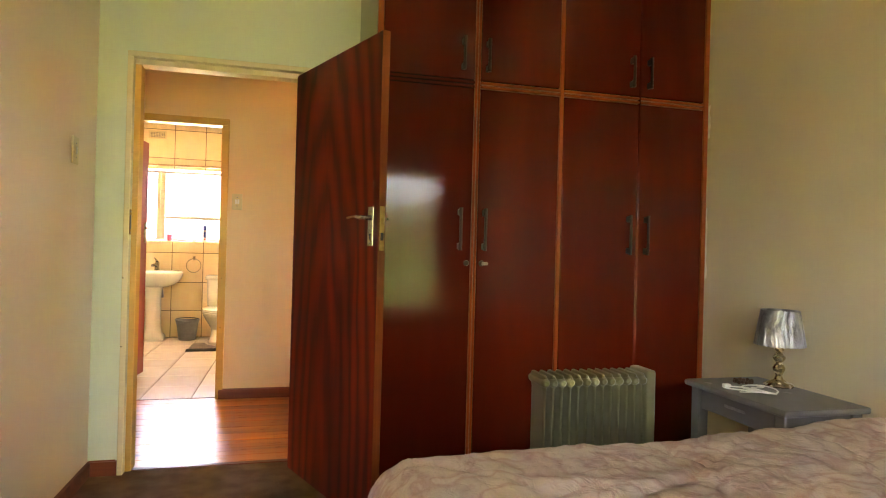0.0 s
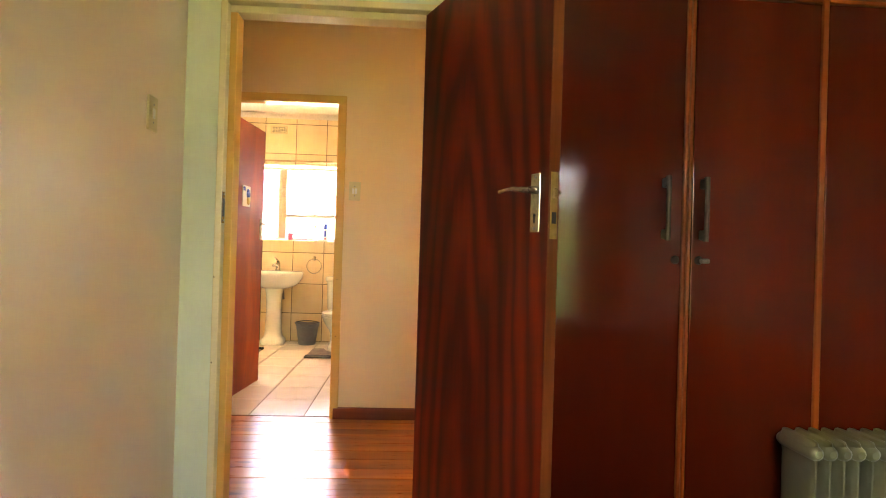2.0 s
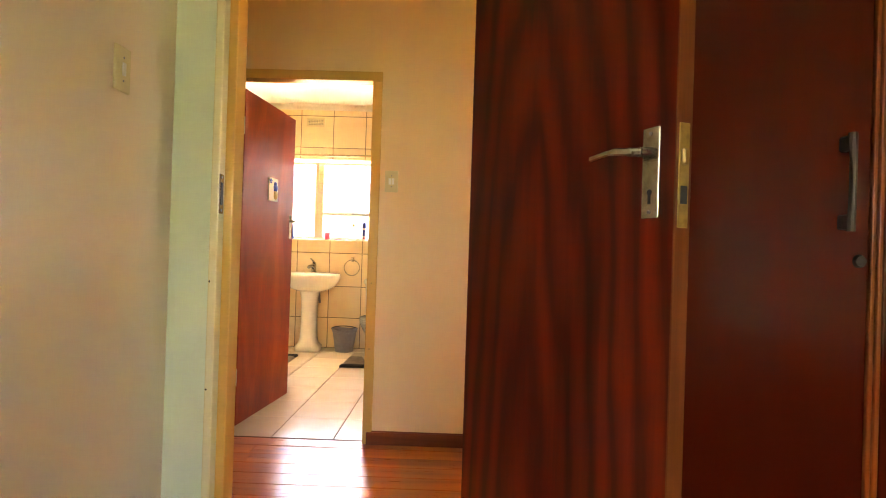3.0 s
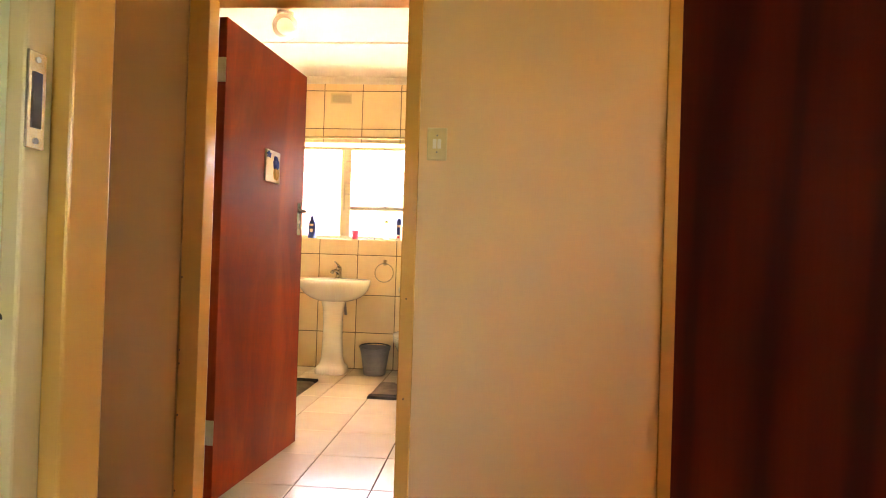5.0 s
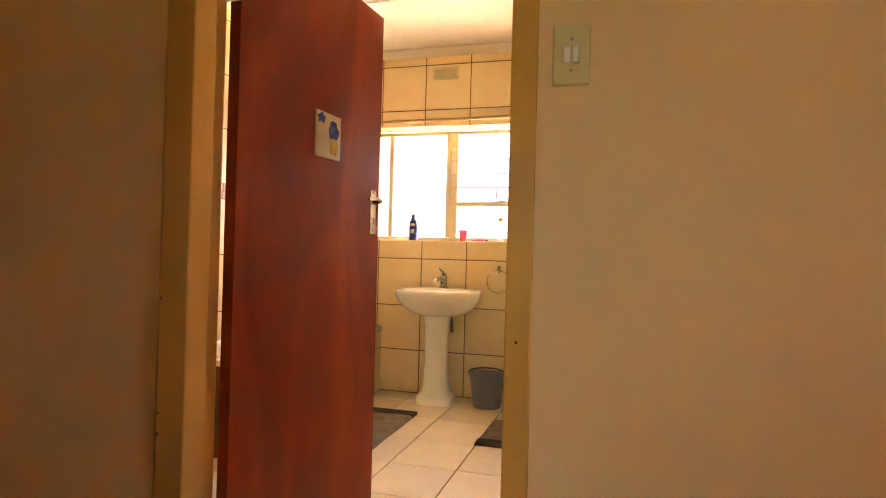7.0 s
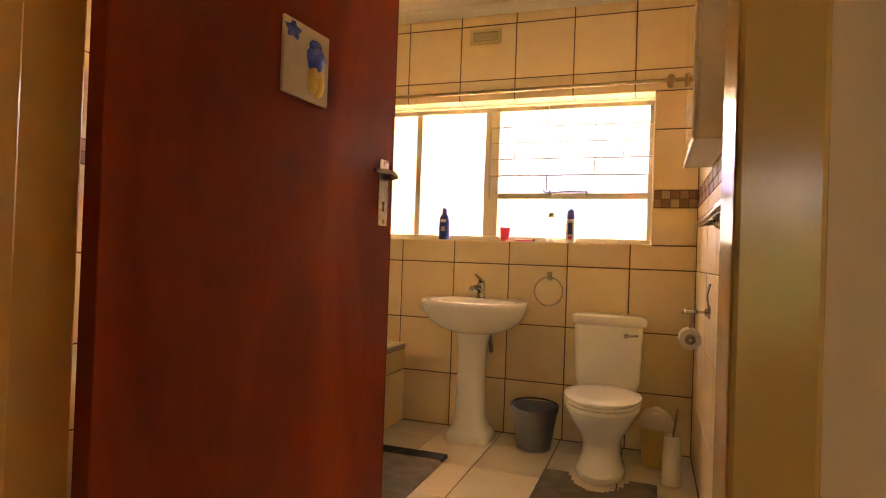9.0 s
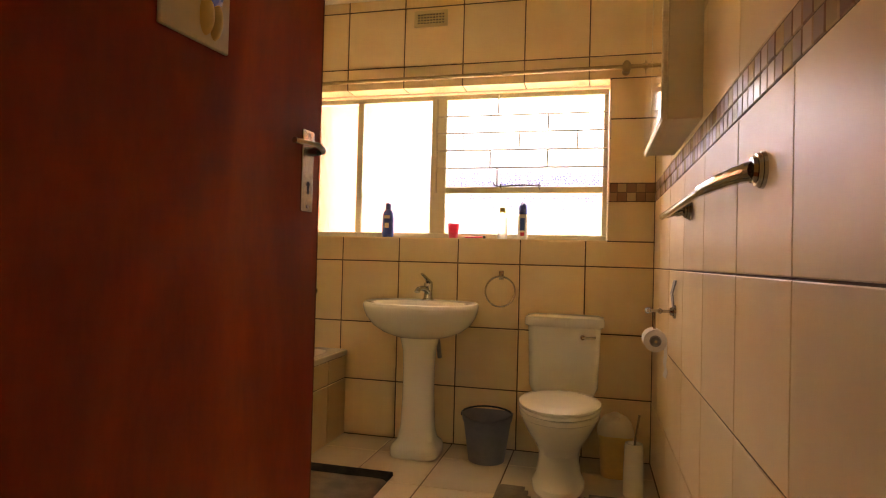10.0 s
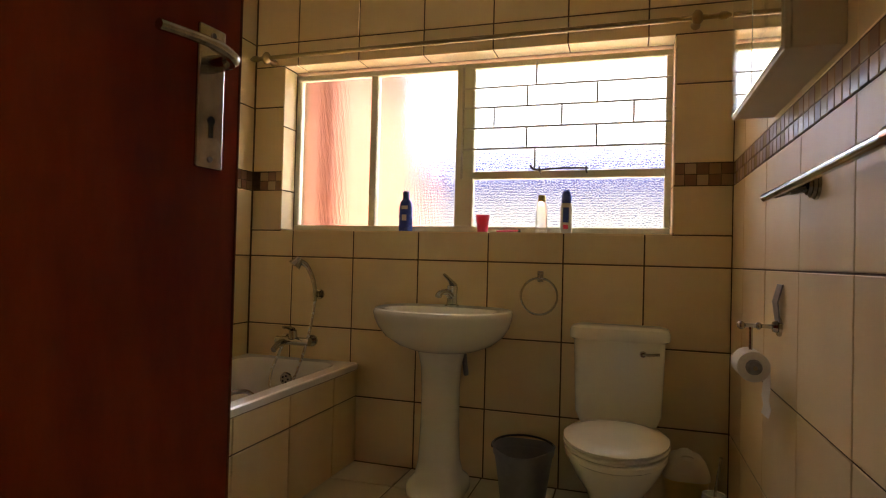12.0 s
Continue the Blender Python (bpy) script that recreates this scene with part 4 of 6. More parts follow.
# bath mixer and hand shower
mix = thing("bath_mixer", "chrome wall-mounted bath mixer with lever", "bath tap")
yv = BATH_N
bm = bmesh.new()
for x in (-2.53, -2.38):
    lathe_pts = [(x, yv, 0.585), (x, yv - 0.012, 0.585)]
    tube(bm, lathe_pts, 0.030, 16)
    tube(bm, [(x, yv - 0.01, 0.585), (x, yv - 0.06, 0.585)], 0.016, 12)
tube(bm, [(-2.55, yv - 0.065, 0.585), (-2.36, yv - 0.065, 0.585)], 0.021, 14)
part("mixer_body", bm, M_CHROME, mix, "", True)
bm = bmesh.new()
tube(bm, smooth_line([(-2.50, yv - 0.07, 0.58), (-2.50, yv - 0.13, 0.572), (-2.50, yv - 0.17, 0.55)], 5), [0.018] * 6 + [0.015] * 5, 12)
part("spout", bm, M_CHROME, mix, "", True)
bm = bmesh.new()
tube(bm, [(-2.455, yv - 0.065, 0.60), (-2.455, yv - 0.068, 0.64)], [0.024, 0.020], 14)
tube(bm, smooth_line([(-2.455, yv - 0.06, 0.64), (-2.455, yv - 0.10, 0.655), (-2.455, yv - 0.16, 0.665)], 5), [0.011] * 6 + [0.007] * 5, 10)
part("mixer_lever", bm, M_CHROME, mix, "", True)
shower = thing("hand_shower", "chrome hand shower on a wall bracket with hose", "shower")
bm = bmesh.new()
tube(bm, [(-2.345, yv, 0.825), (-2.345, yv - 0.01, 0.825)], 0.026, 14)
tube(bm, [(-2.345, yv - 0.008, 0.825), (-2.345, yv - 0.045, 0.825)], [0.014, 0.018], 12)
part("bracket", bm, M_CHROME, shower, "", True)
bm = bmesh.new()
tube(bm, smooth_line([(-2.345, yv - 0.05, 0.79), (-2.352, yv - 0.052, 0.88), (-2.385, yv - 0.065, 0.965), (-2.425, yv - 0.085, 0.995)], 6), [0.010] * 7 + [0.012] * 6 + [0.014] * 6, 12)
tube(bm, [(-2.418, yv - 0.080, 1.005), (-2.440, yv - 0.098, 0.968)], [0.020, 0.034], 16)
part("handset", bm, M_CHROME, shower, "", True)
part("hose", tube(bmesh.new(), smooth_line([(-2.345, yv - 0.05, 0.79), (-2.362, yv - 0.06, 0.65), (-2.39, yv - 0.09, 0.50), (-2.43, yv - 0.14, 0.36), (-2.50, yv - 0.18, 0.34), (-2.52, yv - 0.15, 0.44), (-2.50, yv - 0.085, 0.565)], 8), 0.0075, 8), M_STEEL, shower, "ribbed steel hose", True)

# towel ring
tr = thing("towel_ring", "chrome towel ring on the tiled wall", "towel ring", (-1.218, yv, 0.95))
bm = bmesh.new()
box(bm, -0.014, 0.014, -0.008, 0.0, -0.022, 0.028, 0.004, 2)
box(bm, -0.009, 0.009, -0.034, -0.006, -0.012, 0.012, 0.004, 2)
part("mount", bm, M_CHROME, tr, "", True)
part("ring", tube(bmesh.new(), [(0.082 * math.sin(a), -0.030 - 0.006 * (1 - math.cos(a)), -0.086 + 0.082 * math.cos(a)) for a in (2 * math.pi * i / 40 for i in range(40))], 0.0048, 8, True), M_CHROME, tr, "", True)

# air brick
vent = thing("wall_vent", "cream square-holed air vent high on the tiles", "vent", (-1.66, yv, 2.413))
bm = bmesh.new()
W, Hh = 0.098, 0.046
nx, nz = 9, 4
xs = [-W + 0.017 + (2 * W - 0.034) * i / nx for i in range(nx + 1)]
zs = [-Hh + 0.014 + (2 * Hh - 0.028) * i / nz for i in range(nz + 1)]
box(bm, -W, W, -0.010, 0, -Hh, zs[0] + 0.003, 0); box(bm, -W, W, -0.010, 0, zs[-1] - 0.003, Hh, 0)
box(bm, -W, xs[0] + 0.003, -0.010, 0, zs[0] + 0.003, zs[-1] - 0.003); box(bm, xs[-1] - 0.003, W, -0.010, 0, zs[0] + 0.003, zs[-1] - 0.003)
part("vent_frame", bm, M_SWITCH, vent)
bm = bmesh.new()
for x in xs[1:-1]:
    box(bm, x - 0.0035, x + 0.0035, -0.008, -0.001, zs[0] + 0.003, zs[-1] - 0.003)
for z in zs[1:-1]:
    box(bm, xs[0] + 0.003, xs[-1] - 0.003, -0.0085, -0.0015, z - 0.0035, z + 0.0035)
part("grille", bm, M_SWITCH, vent)
# dark sheet behind the grille stands for shade in its holes
part("backing", boxes((-W + 0.004, W - 0.004, -0.0012, -0.0004, -Hh + 0.004, Hh - 0.004)), M_DARKPLASTIC, vent)

# curtain rod
rodt = thing("curtain_rod", "bare cream curtain rod with round finials", "curtain rod")
part("pole", rod((-2.70, yv - 0.075, 2.042), (-0.50, yv - 0.075, 2.056), 0.011), M_ROD, rodt, "", True)
for x, z in ((-2.655, 2.042), (-0.580, 2.056)):
    bm = bmesh.new()
    tube(bm, [(x, yv, z - 0.005), (x, yv - 0.05, z - 0.005)], [0.02, 0.012], 12)
    lathe(bm, [(0.010, -0.03), (0.021, -0.016), (0.024, 0.0), (0.021, 0.016), (0.010, 0.03)], (x, yv - 0.075, z), 16)
    part("bracket", bm, M_ROD, rodt, "", True)
for x, s in ((-2.70, -1), (-0.50, 1)):
    part("finial", tube(bmesh.new(), [(x + q * s, yv - 0.075, 2.049 + 0.007 * s) for q in (0.0, 0.012, 0.03, 0.05)], [0.012, 0.017, 0.016, 0.006], 12), M_ROD, rodt, "", True)

# mirror cabinet on the east wall
cab = thing("mirror_cabinet", "white wall cabinet with mirrored doors", "bathroom cabinet")
ca0, ca1, cz0, cz1 = 6.41, 7.05, 1.475, 2.17
part("body", box(bmesh.new(), BATH_R - 0.100, BATH_R, ca0, ca1, cz0, cz1, 0.002), M_CABWHITE, cab)
for a, b in ((ca0 - 0.002, (ca0 + ca1) / 2 - 0.001), ((ca0 + ca1) / 2 + 0.001, ca1 + 0.002)):
    d = part("door", box(bmesh.new(), BATH_R - 0.114, BATH_R - 0.101, a, b, cz0 - 0.004, cz1 + 0.004, 0.002), M_CABWHITE, cab)
    part("mirror_pane", box(bmesh.new(), BATH_R - 0.119, BATH_R - 0.1145, a + 0.006, b - 0.006, cz0 + 0.006, cz1 - 0.006, 0.001), M_MIRROR, d, "mirror glass")

# towel rail on the east wall
rail = thing("towel_rail", "chrome towel rail with curved flared ends", "towel rail")
zr = 1.216
bm = bmesh.new()
tube(bm, smooth_line([(BATH_R - 0.010, 5.735, zr), (BATH_R - 0.030, 5.80, zr), (BATH_R - 0.052, 5.90, zr - 0.003), (BATH_R - 0.062, 6.02, zr - 0.004)], 6), [0.021] * 4 + [0.019] * 4 + [0.0175] * 4 + [0.0165] * 4 + [0.0155] * 3, 14)
part("near_arm", bm, M_CHROME, rail, "", True)
part("bar", tube(bmesh.new(), smooth_line([(BATH_R - 0.062, 6.0, zr - 0.004), (BATH_R - 0.064, 6.4, zr - 0.006), (BATH_R - 0.064, 6.78, zr - 0.006), (BATH_R - 0.064, 6.83, zr - 0.006)], 4), 0.0115, 12), M_CHROME, rail, "", True)
bm = bmesh.new()
tube(bm, smooth_line([(BATH_R - 0.010, 6.60, zr), (BATH_R - 0.030, 6.64, zr - 0.003), (BATH_R - 0.056, 6.74, zr - 0.006)], 6), [0.020] * 4 + [0.016] * 4 + [0.012] * 5, 12)
part("far_arm", bm, M_CHROME, rail, "", True)
for yy in (5.735, 6.60):
    part("flange", tube(bmesh.new(), [(BATH_R, yy, zr), (BATH_R - 0.006, yy, zr), (BATH_R - 0.007, yy, zr), (BATH_R - 0.014, yy, zr), (BATH_R - 0.015, yy, zr), (BATH_R - 0.022, yy, zr)], [0.036, 0.035, 0.032, 0.031, 0.027, 0.025], 20), M_CHROME, rail)

# toilet roll on its hanging holder
tpz, tpy = 0.855, 6.93
tp = thing("toilet_roll_holder", "chrome toilet roll holder with raised back plate", "roll holder")
bm = bmesh.new()
tube(bm, [(BATH_R, tpy, tpz), (BATH_R - 0.008, tpy, tpz), (BATH_R - 0.009, tpy, tpz), (BATH_R - 0.02, tpy, tpz)], [0.027, 0.026, 0.018, 0.014], 16)
tube(bm, [(BATH_R - 0.015, tpy, tpz), (BATH_R - 0.10, tpy, tpz)], 0.006, 10)
lathe(bm, [(0.003, -0.012), (0.011, -0.006), (0.012, 0.0), (0.011, 0.006), (0.003, 0.012)], (BATH_R - 0.10, tpy, tpz), 12)
lathe(bm, [(0.003, -0.010), (0.009, -0.005), (0.010, 0.0), (0.009, 0.005), (0.003, 0.010)], (BATH_R - 0.055, tpy, tpz), 12)
tube(bm, [(BATH_R - 0.075, tpy, tpz), (BATH_R - 0.075, tpy, tpz - 0.110), ], 0.005, 10)
tube(bm, [(BATH_R - 0.075, tpy - 0.075, tpz - 0.110), (BATH_R - 0.075, tpy + 0.07, tpz - 0.110)], 0.006, 10)
part("arm", bm, M_CHROME, tp, "", True)
part("spindle_cap", tube(bmesh.new(), [(BATH_R - 0.075, tpy - 0.072, tpz - 0.110), (BATH_R - 0.075, tpy - 0.056, tpz - 0.110)], [0.018, 0.022], 16), M_STEELDARK, tp, "dull steel spindle cap", True)
bm = bmesh.new()
rings(bm, [[(BATH_R - 0.004, tpy - 0.02, tpz + 0.01), (BATH_R - 0.004, tpy + 0.03, tpz + 0.01), (BATH_R - 0.008, tpy + 0.03, tpz + 0.01), (BATH_R - 0.008, tpy - 0.02, tpz + 0.01)],
           [(BATH_R - 0.012, tpy - 0.03, tpz + 0.07), (BATH_R - 0.012, tpy + 0.03, tpz + 0.07), (BATH_R - 0.016, tpy + 0.03, tpz + 0.07), (BATH_R - 0.016, tpy - 0.03, tpz + 0.07)],
           [(BATH_R - 0.002, tpy - 0.04, tpz + 0.12), (BATH_R - 0.002, tpy + 0.02, tpz + 0.12), (BATH_R - 0.006, tpy + 0.02, tpz + 0.12), (BATH_R - 0.006, tpy - 0.04, tpz + 0.12)]])
part("back_plate", bm, M_STEELDARK, tp, "dull steel back plate", True)
roll = thing("toilet_roll", "white toilet roll with a loose hanging sheet", "toilet roll")
bm = bmesh.new()
c0 = (BATH_R - 0.075, tpz - 0.110)
loops = []
for yy, r in ((tpy - 0.052, 0.020), (tpy - 0.052, 0.042), (tpy + 0.052, 0.042), (tpy + 0.052, 0.020), (tpy - 0.052, 0.020)):
    loops.append([(c0[0] + r * math.cos(a), yy, c0[1] + r * math.sin(a)) for a in (2 * math.pi * i / 28 for i in range(28))])
rings(bm, loops, True, False, False)
bmesh.ops.recalc_face_normals(bm, faces=bm.faces)
part("roll", bm, M_PAPER, roll, "", True)
bm = bmesh.new()
sheet = [(0.042, 0.0), (0.043, -0.03), (0.043, -0.06), (0.040, -0.09), (0.046, -0.115), (0.040, -0.14)]
rings(bm, [[(c0[0] + dx, tpy - 0.048, c0[1] + dz), (c0[0] + dx, tpy + 0.048, c0[1] + dz - 0.004), (c0[0] + dx - 0.0012, tpy + 0.048, c0[1] + dz - 0.004), (c0[0] + dx - 0.0012, tpy - 0.048, c0[1] + dz)] for dx, dz in sheet])
part("loose_sheet", bm, M_PAPER, roll, "", True)

# bucket
bk = thing("bucket", "grey plastic bucket with a pouring lip", "bucket", (-1.243, 7.575, 0.0), 20)
bk.scale = (0.98, 0.98, 0.90)
bm = bmesh.new()


def bucket_loop(r, z, lip=0.0, wave=0.0):
    return [((r + lip * max(0, math.cos(a + 1.9)) ** 8) * math.cos(a), (r + lip * max(0, math.cos(a + 1.9)) ** 8) * math.sin(a), z + wave * math.cos(2 * a + 0.8)) for a in (2 * math.pi * i / 32 for i in range(32))]


rings(bm, [bucket_loop(0.092, 0.001), bucket_loop(0.095, 0.004), bucket_loop(0.120, 0.20, 0.004), bucket_loop(0.124, 0.225, 0.01, 0.003), bucket_loop(0.130, 0.228, 0.014, 0.004), bucket_loop(0.134, 0.255, 0.02, 0.008), bucket_loop(0.137, 0.265, 0.02, 0.008),
           bucket_loop(0.132, 0.266, 0.02, 0.008), bucket_loop(0.126, 0.23, 0.01, 0.003), bucket_loop(0.092, 0.012)], True, True, True)
part("pail", bm, M_GREYPLASTIC, bk, "", True)
part("handle", tube(bmesh.new(), [(0.135 * math.cos(a), 0.135 * math.sin(a), 0.262 + 0.012 * math.sin(a)) for a in (math.pi * i / 16 for i in range(17))], 0.0055, 8), M_DARKPLASTIC, bk, "black folded handle", True)

# swing-top bin
sb = thing("swing_bin", "small pale yellow swing-top bin beside the toilet", "bin", (-0.605, 7.560, 0.0))
sb.scale = (0.86, 0.86, 0.89)
bm = bmesh.new()
rings(bm, [rounded(0.15, 0.15, 0.05, 5, 0, 0, 0.001), rounded(0.155, 0.155, 0.05, 5, 0, 0, 0.01), rounded(0.19, 0.19, 0.06, 5, 0, 0, 0.225), rounded(0.192, 0.192, 0.06, 5, 0, 0, 0.23)])
part("bin_body", bm, M_YELLOWPALE, sb, "", True)
bm = bmesh.new()
rings(bm, [rounded(0.20, 0.20, 0.06, 5, 0, 0, 0.2305), rounded(0.20, 0.20, 0.06, 5, 0, 0, 0.25), rounded(0.175, 0.185, 0.06, 5, 0, 0, 0.285), rounded(0.125, 0.16, 0.05, 5, 0, 0, 0.315), rounded(0.07, 0.12, 0.03, 5, 0, 0, 0.325)])
part("bin_lid", bm, M_BEIGE, sb, "beige domed lid", True)
part("swing_flap", tube(bmesh.new(), [(0, -0.060, 0.285), (0, 0.060, 0.285)], 0.048, 18), M_BEIGE, sb, "", True)

# toilet brush
tb = thing("toilet_brush", "white toilet brush holder with a thin steel handle", "toilet brush", (-0.535, 7.305, 0.0))
part("holder", lathe(bmesh.new(), [(0.042, 0.001), (0.046, 0.006), (0.044, 0.12), (0.040, 0.225), (0.038, 0.235), (0.030, 0.235), (0.028, 0.20)], seg=22), M_CERAMIC, tb, "", True)
part("stem", tube(bmesh.new(), [(0.0, 0, 0.10), (0.004, 0.002, 0.24), (0.022, 0.008, 0.36)], 0.005, 8), M_CHROME, tb, "thin steel handle", True)
part("brush_head", lathe(bmesh.new(), [(0.012, 0.06), (0.027, 0.08), (0.027, 0.14), (0.012, 0.16)], seg=14), M_PAPER, tb, "", True)


# bath mats


def rug(label, x0, x1, y0, y1, stripes, notch=None, turn=0.0):
    r = thing("bath_mat", label, "bath mat")
    random.seed(5)
    bm = bmesh.new()
    nx2, ny2 = 26, 26
    top, bot = {}, {}
    for i in range(nx2 + 1):
        for j in range(ny2 + 1):
            x, y = x0 + (x1 - x0) * i / nx2, y0 + (y1 - y0) * j / ny2
            e = min(i, nx2 - i, j, ny2 - j)
            h = (0.004 if e == 0 else 0.015) + 0.003 * noise.noise((x * 9, y * 9, 1.0))
            xo = x + 0.004 * noise.noise((x * 6, y * 6, 7))
            yo = y + 0.004 * noise.noise((x * 6, y * 6, 3))
            top[i, j] = bm.verts.new((xo, yo, max(0.003, h)))
            bot[i, j] = bm.verts.new((xo, yo, 0.0008))
    def solid(i, j):
        if notch is None:
            return True
        cx2, cy2 = x0 + (x1 - x0) * (i + 0.5) / nx2, y0 + (y1 - y0) * (j + 0.5) / ny2
        return not (((cx2 - notch[0]) / notch[2]) ** 2 + (max(0, notch[1] - cy2) / notch[3]) ** 2 < 1)
    cells = {(i, j) for i in range(nx2) for j in range(ny2) if solid(i, j)}
    for i, j in cells:
        bm.faces.new((top[i, j], top[i + 1, j], top[i + 1, j + 1], top[i, j + 1]))
        for (di, dj), (p, q) in (((-1, 0), ((i, j), (i, j + 1))), ((1, 0), ((i + 1, j + 1), (i + 1, j))), ((0, -1), ((i + 1, j), (i, j))), ((0, 1), ((i, j + 1), (i + 1, j + 1)))):
            if (i + di, j + dj) not in cells:
                bm.faces.new((top[q], top[p], bot[p], bot[q]))
    bmesh.ops.delete(bm, geom=[v for v in bm.verts if not v.link_faces], context="VERTS")
    part("tufted_top", bm, M_MAT, r, "", True)
    for a0, a1, b0, b1 in stripes:
        bm = bmesh.new()
        rings(bm, [[(a0, b0 + (b1 - b0) * k / 12, 0.002), (a1, b0 + (b1 - b0) * k / 12, 0.002), (a1 - 0.004, b0 + (b1 - b0) * k / 12, 0.021 + 0.002 * math.sin(k * 2)), (a0 + 0.004, b0 + (b1 - b0) * k / 12, 0.021 + 0.002 * math.sin(k * 2 + 1))] for k in range(13)])
        bmesh.ops.recalc_face_normals(bm, faces=bm.faces)
        part("border", bm, M_MATEDGE, r, "dark charcoal border", False)
    return r


rug("grey tufted bath mat with charcoal border by the bath", -2.10, -1.625, 6.35, 7.205, [(-2.10, -1.625, 7.12, 7.21), (-2.10, -1.625, 6.345, 6.43)])
rug("grey tufted pedestal mat round the toilet foot", -1.13, -0.60, 6.72, 7.25, [(-1.13, -0.60, 6.715, 6.80)], (TX, 7.25, 0.14, 0.22))

# things on the window sill
def bottle(label, x, y, profile, mat, capmat, cap, bars2=()):
    b = thing("bottle", label, "bottle", (x, y, WZ0 + 0.0045))
    part("bottle_body", lathe(bmesh.new(), profile, seg=20, sx=1.15, sy=0.8), mat, b, "", True)
    part("cap", lathe(bmesh.new(), cap, seg=18), capmat, b, "", True)
    for z, h, w, m in bars2:
        loops = [[(1.15 * (profile[2][0] + 0.0006) * math.sin(a), -0.8 * (profile[2][0] + 0.0006) * math.cos(a), zz) for a in (-w + 2 * w * k / 8 for k in range(9))] for zz in (z, z + h)]
        part("label_bar", rings(bmesh.new(), loops, False), m, b)
    return b


YS = 7.862
bottle("navy blue plastic lotion bottle on the sill", -1.915, YS, [(0.026, 0), (0.030, 0.006), (0.031, 0.02), (0.031, 0.115), (0.026, 0.15), (0.014, 0.165)], M_BLUE, M_BLUE, [(0.017, 0.1655), (0.017, 0.20), (0.014, 0.204)],
       [(0.112, 0.018, 0.5, M_SWITCHW), (0.055, 0.030, 0.35, M_SWITCHW)])
cup = thing("tumbler", "pink plastic tumbler on the window sill", "cup", (-1.515, YS, WZ0 + 0.0045))
part("cup_body", lathe(bmesh.new(), [(0.024, 0.0), (0.0245, 0.002), (0.034, 0.085), (0.0325, 0.085), (0.0235, 0.006)], seg=22), M_PINKCLEAR, cup, "", True)
bottle("pale yellow bottle on the window sill", -1.232, YS + 0.01, [(0.022, 0), (0.024, 0.005), (0.024, 0.02), (0.024, 0.12), (0.020, 0.14), (0.014, 0.15)], M_PALEBOTTLE, M_YELLOW, [(0.018, 0.1505), (0.018, 0.175), (0.015, 0.18)])
bottle("navy and white spray can on the window sill", -1.115, YS - 0.01, [(0.022, 0), (0.0235, 0.005), (0.0235, 0.02), (0.0235, 0.125), (0.020, 0.135), (0.016, 0.14)], M_SWITCHW, M_BLUE, [(0.0225, 0.1405), (0.0235, 0.16), (0.021, 0.19), (0.010, 0.203)],
       [(0.05, 0.07, 0.5, M_BLUE), (0.02, 0.02, 0.4, M_PINK)])
rz = thing("razor", "small red and black disposable razor lying on the sill", "razor", (-1.385, YS, WZ0 + 0.0045), 5)
part("razor_handle", tube(bmesh.new(), [(-0.06, 0, 0.007), (0.0, 0, 0.009), (0.05, 0, 0.012)], [0.004, 0.006, 0.004], 8), M_PINK, rz, "", True)
part("razor_head", box(bmesh.new(), 0.045, 0.058, -0.02, 0.02, 0.003, 0.018, 0.002), M_DARKPLASTIC, rz)

# bathroom ceiling lamp
gl = thing("ceiling_lamp", "round opal glass globe lamp on the bathroom ceiling", "ceiling lamp", (-1.675, 6.33, TOP))
part("lamp_base", lathe(bmesh.new(), [(0.055, -0.022), (0.055, -0.001)], seg=22), M_SWITCHW, gl)
part("globe", lathe(bmesh.new(), [(0.04, -0.0225)] + [(0.082 * math.sin(a), -0.092 + 0.082 * math.cos(a)) for a in (math.pi * (0.17 + 0.82 * i / 14) for i in range(15))], seg=28), M_LAMPGLASS, gl, "", True)


# ---- tiles ----
TILE_CACHE = {}


def tile_mesh(w, h, t, mat, b=0.0022):
    """A tile lying in local x and y with its face at z 0."""
    key = (round(w, 3), round(h, 3), round(t, 4), mat.name)
    if key not in TILE_CACHE:
        bm = bmesh.new()
        w2, h2 = w / 2, h / 2
        rings(bm, [[(-w2, -h2, -t), (w2, -h2, -t), (w2, h2, -t), (-w2, h2, -t)], [(-w2, -h2, -b * 0.7), (w2, -h2, -b * 0.7), (w2, h2, -b * 0.7), (-w2, h2, -b * 0.7)],
                   [(-w2 + b, -h2 + b, 0), (w2 - b, -h2 + b, 0), (w2 - b, h2 - b, 0), (-w2 + b, h2 - b, 0)]])
        TILE_CACHE[key] = mesh_from("tile", bm, mat)
    return TILE_CACHE[key]


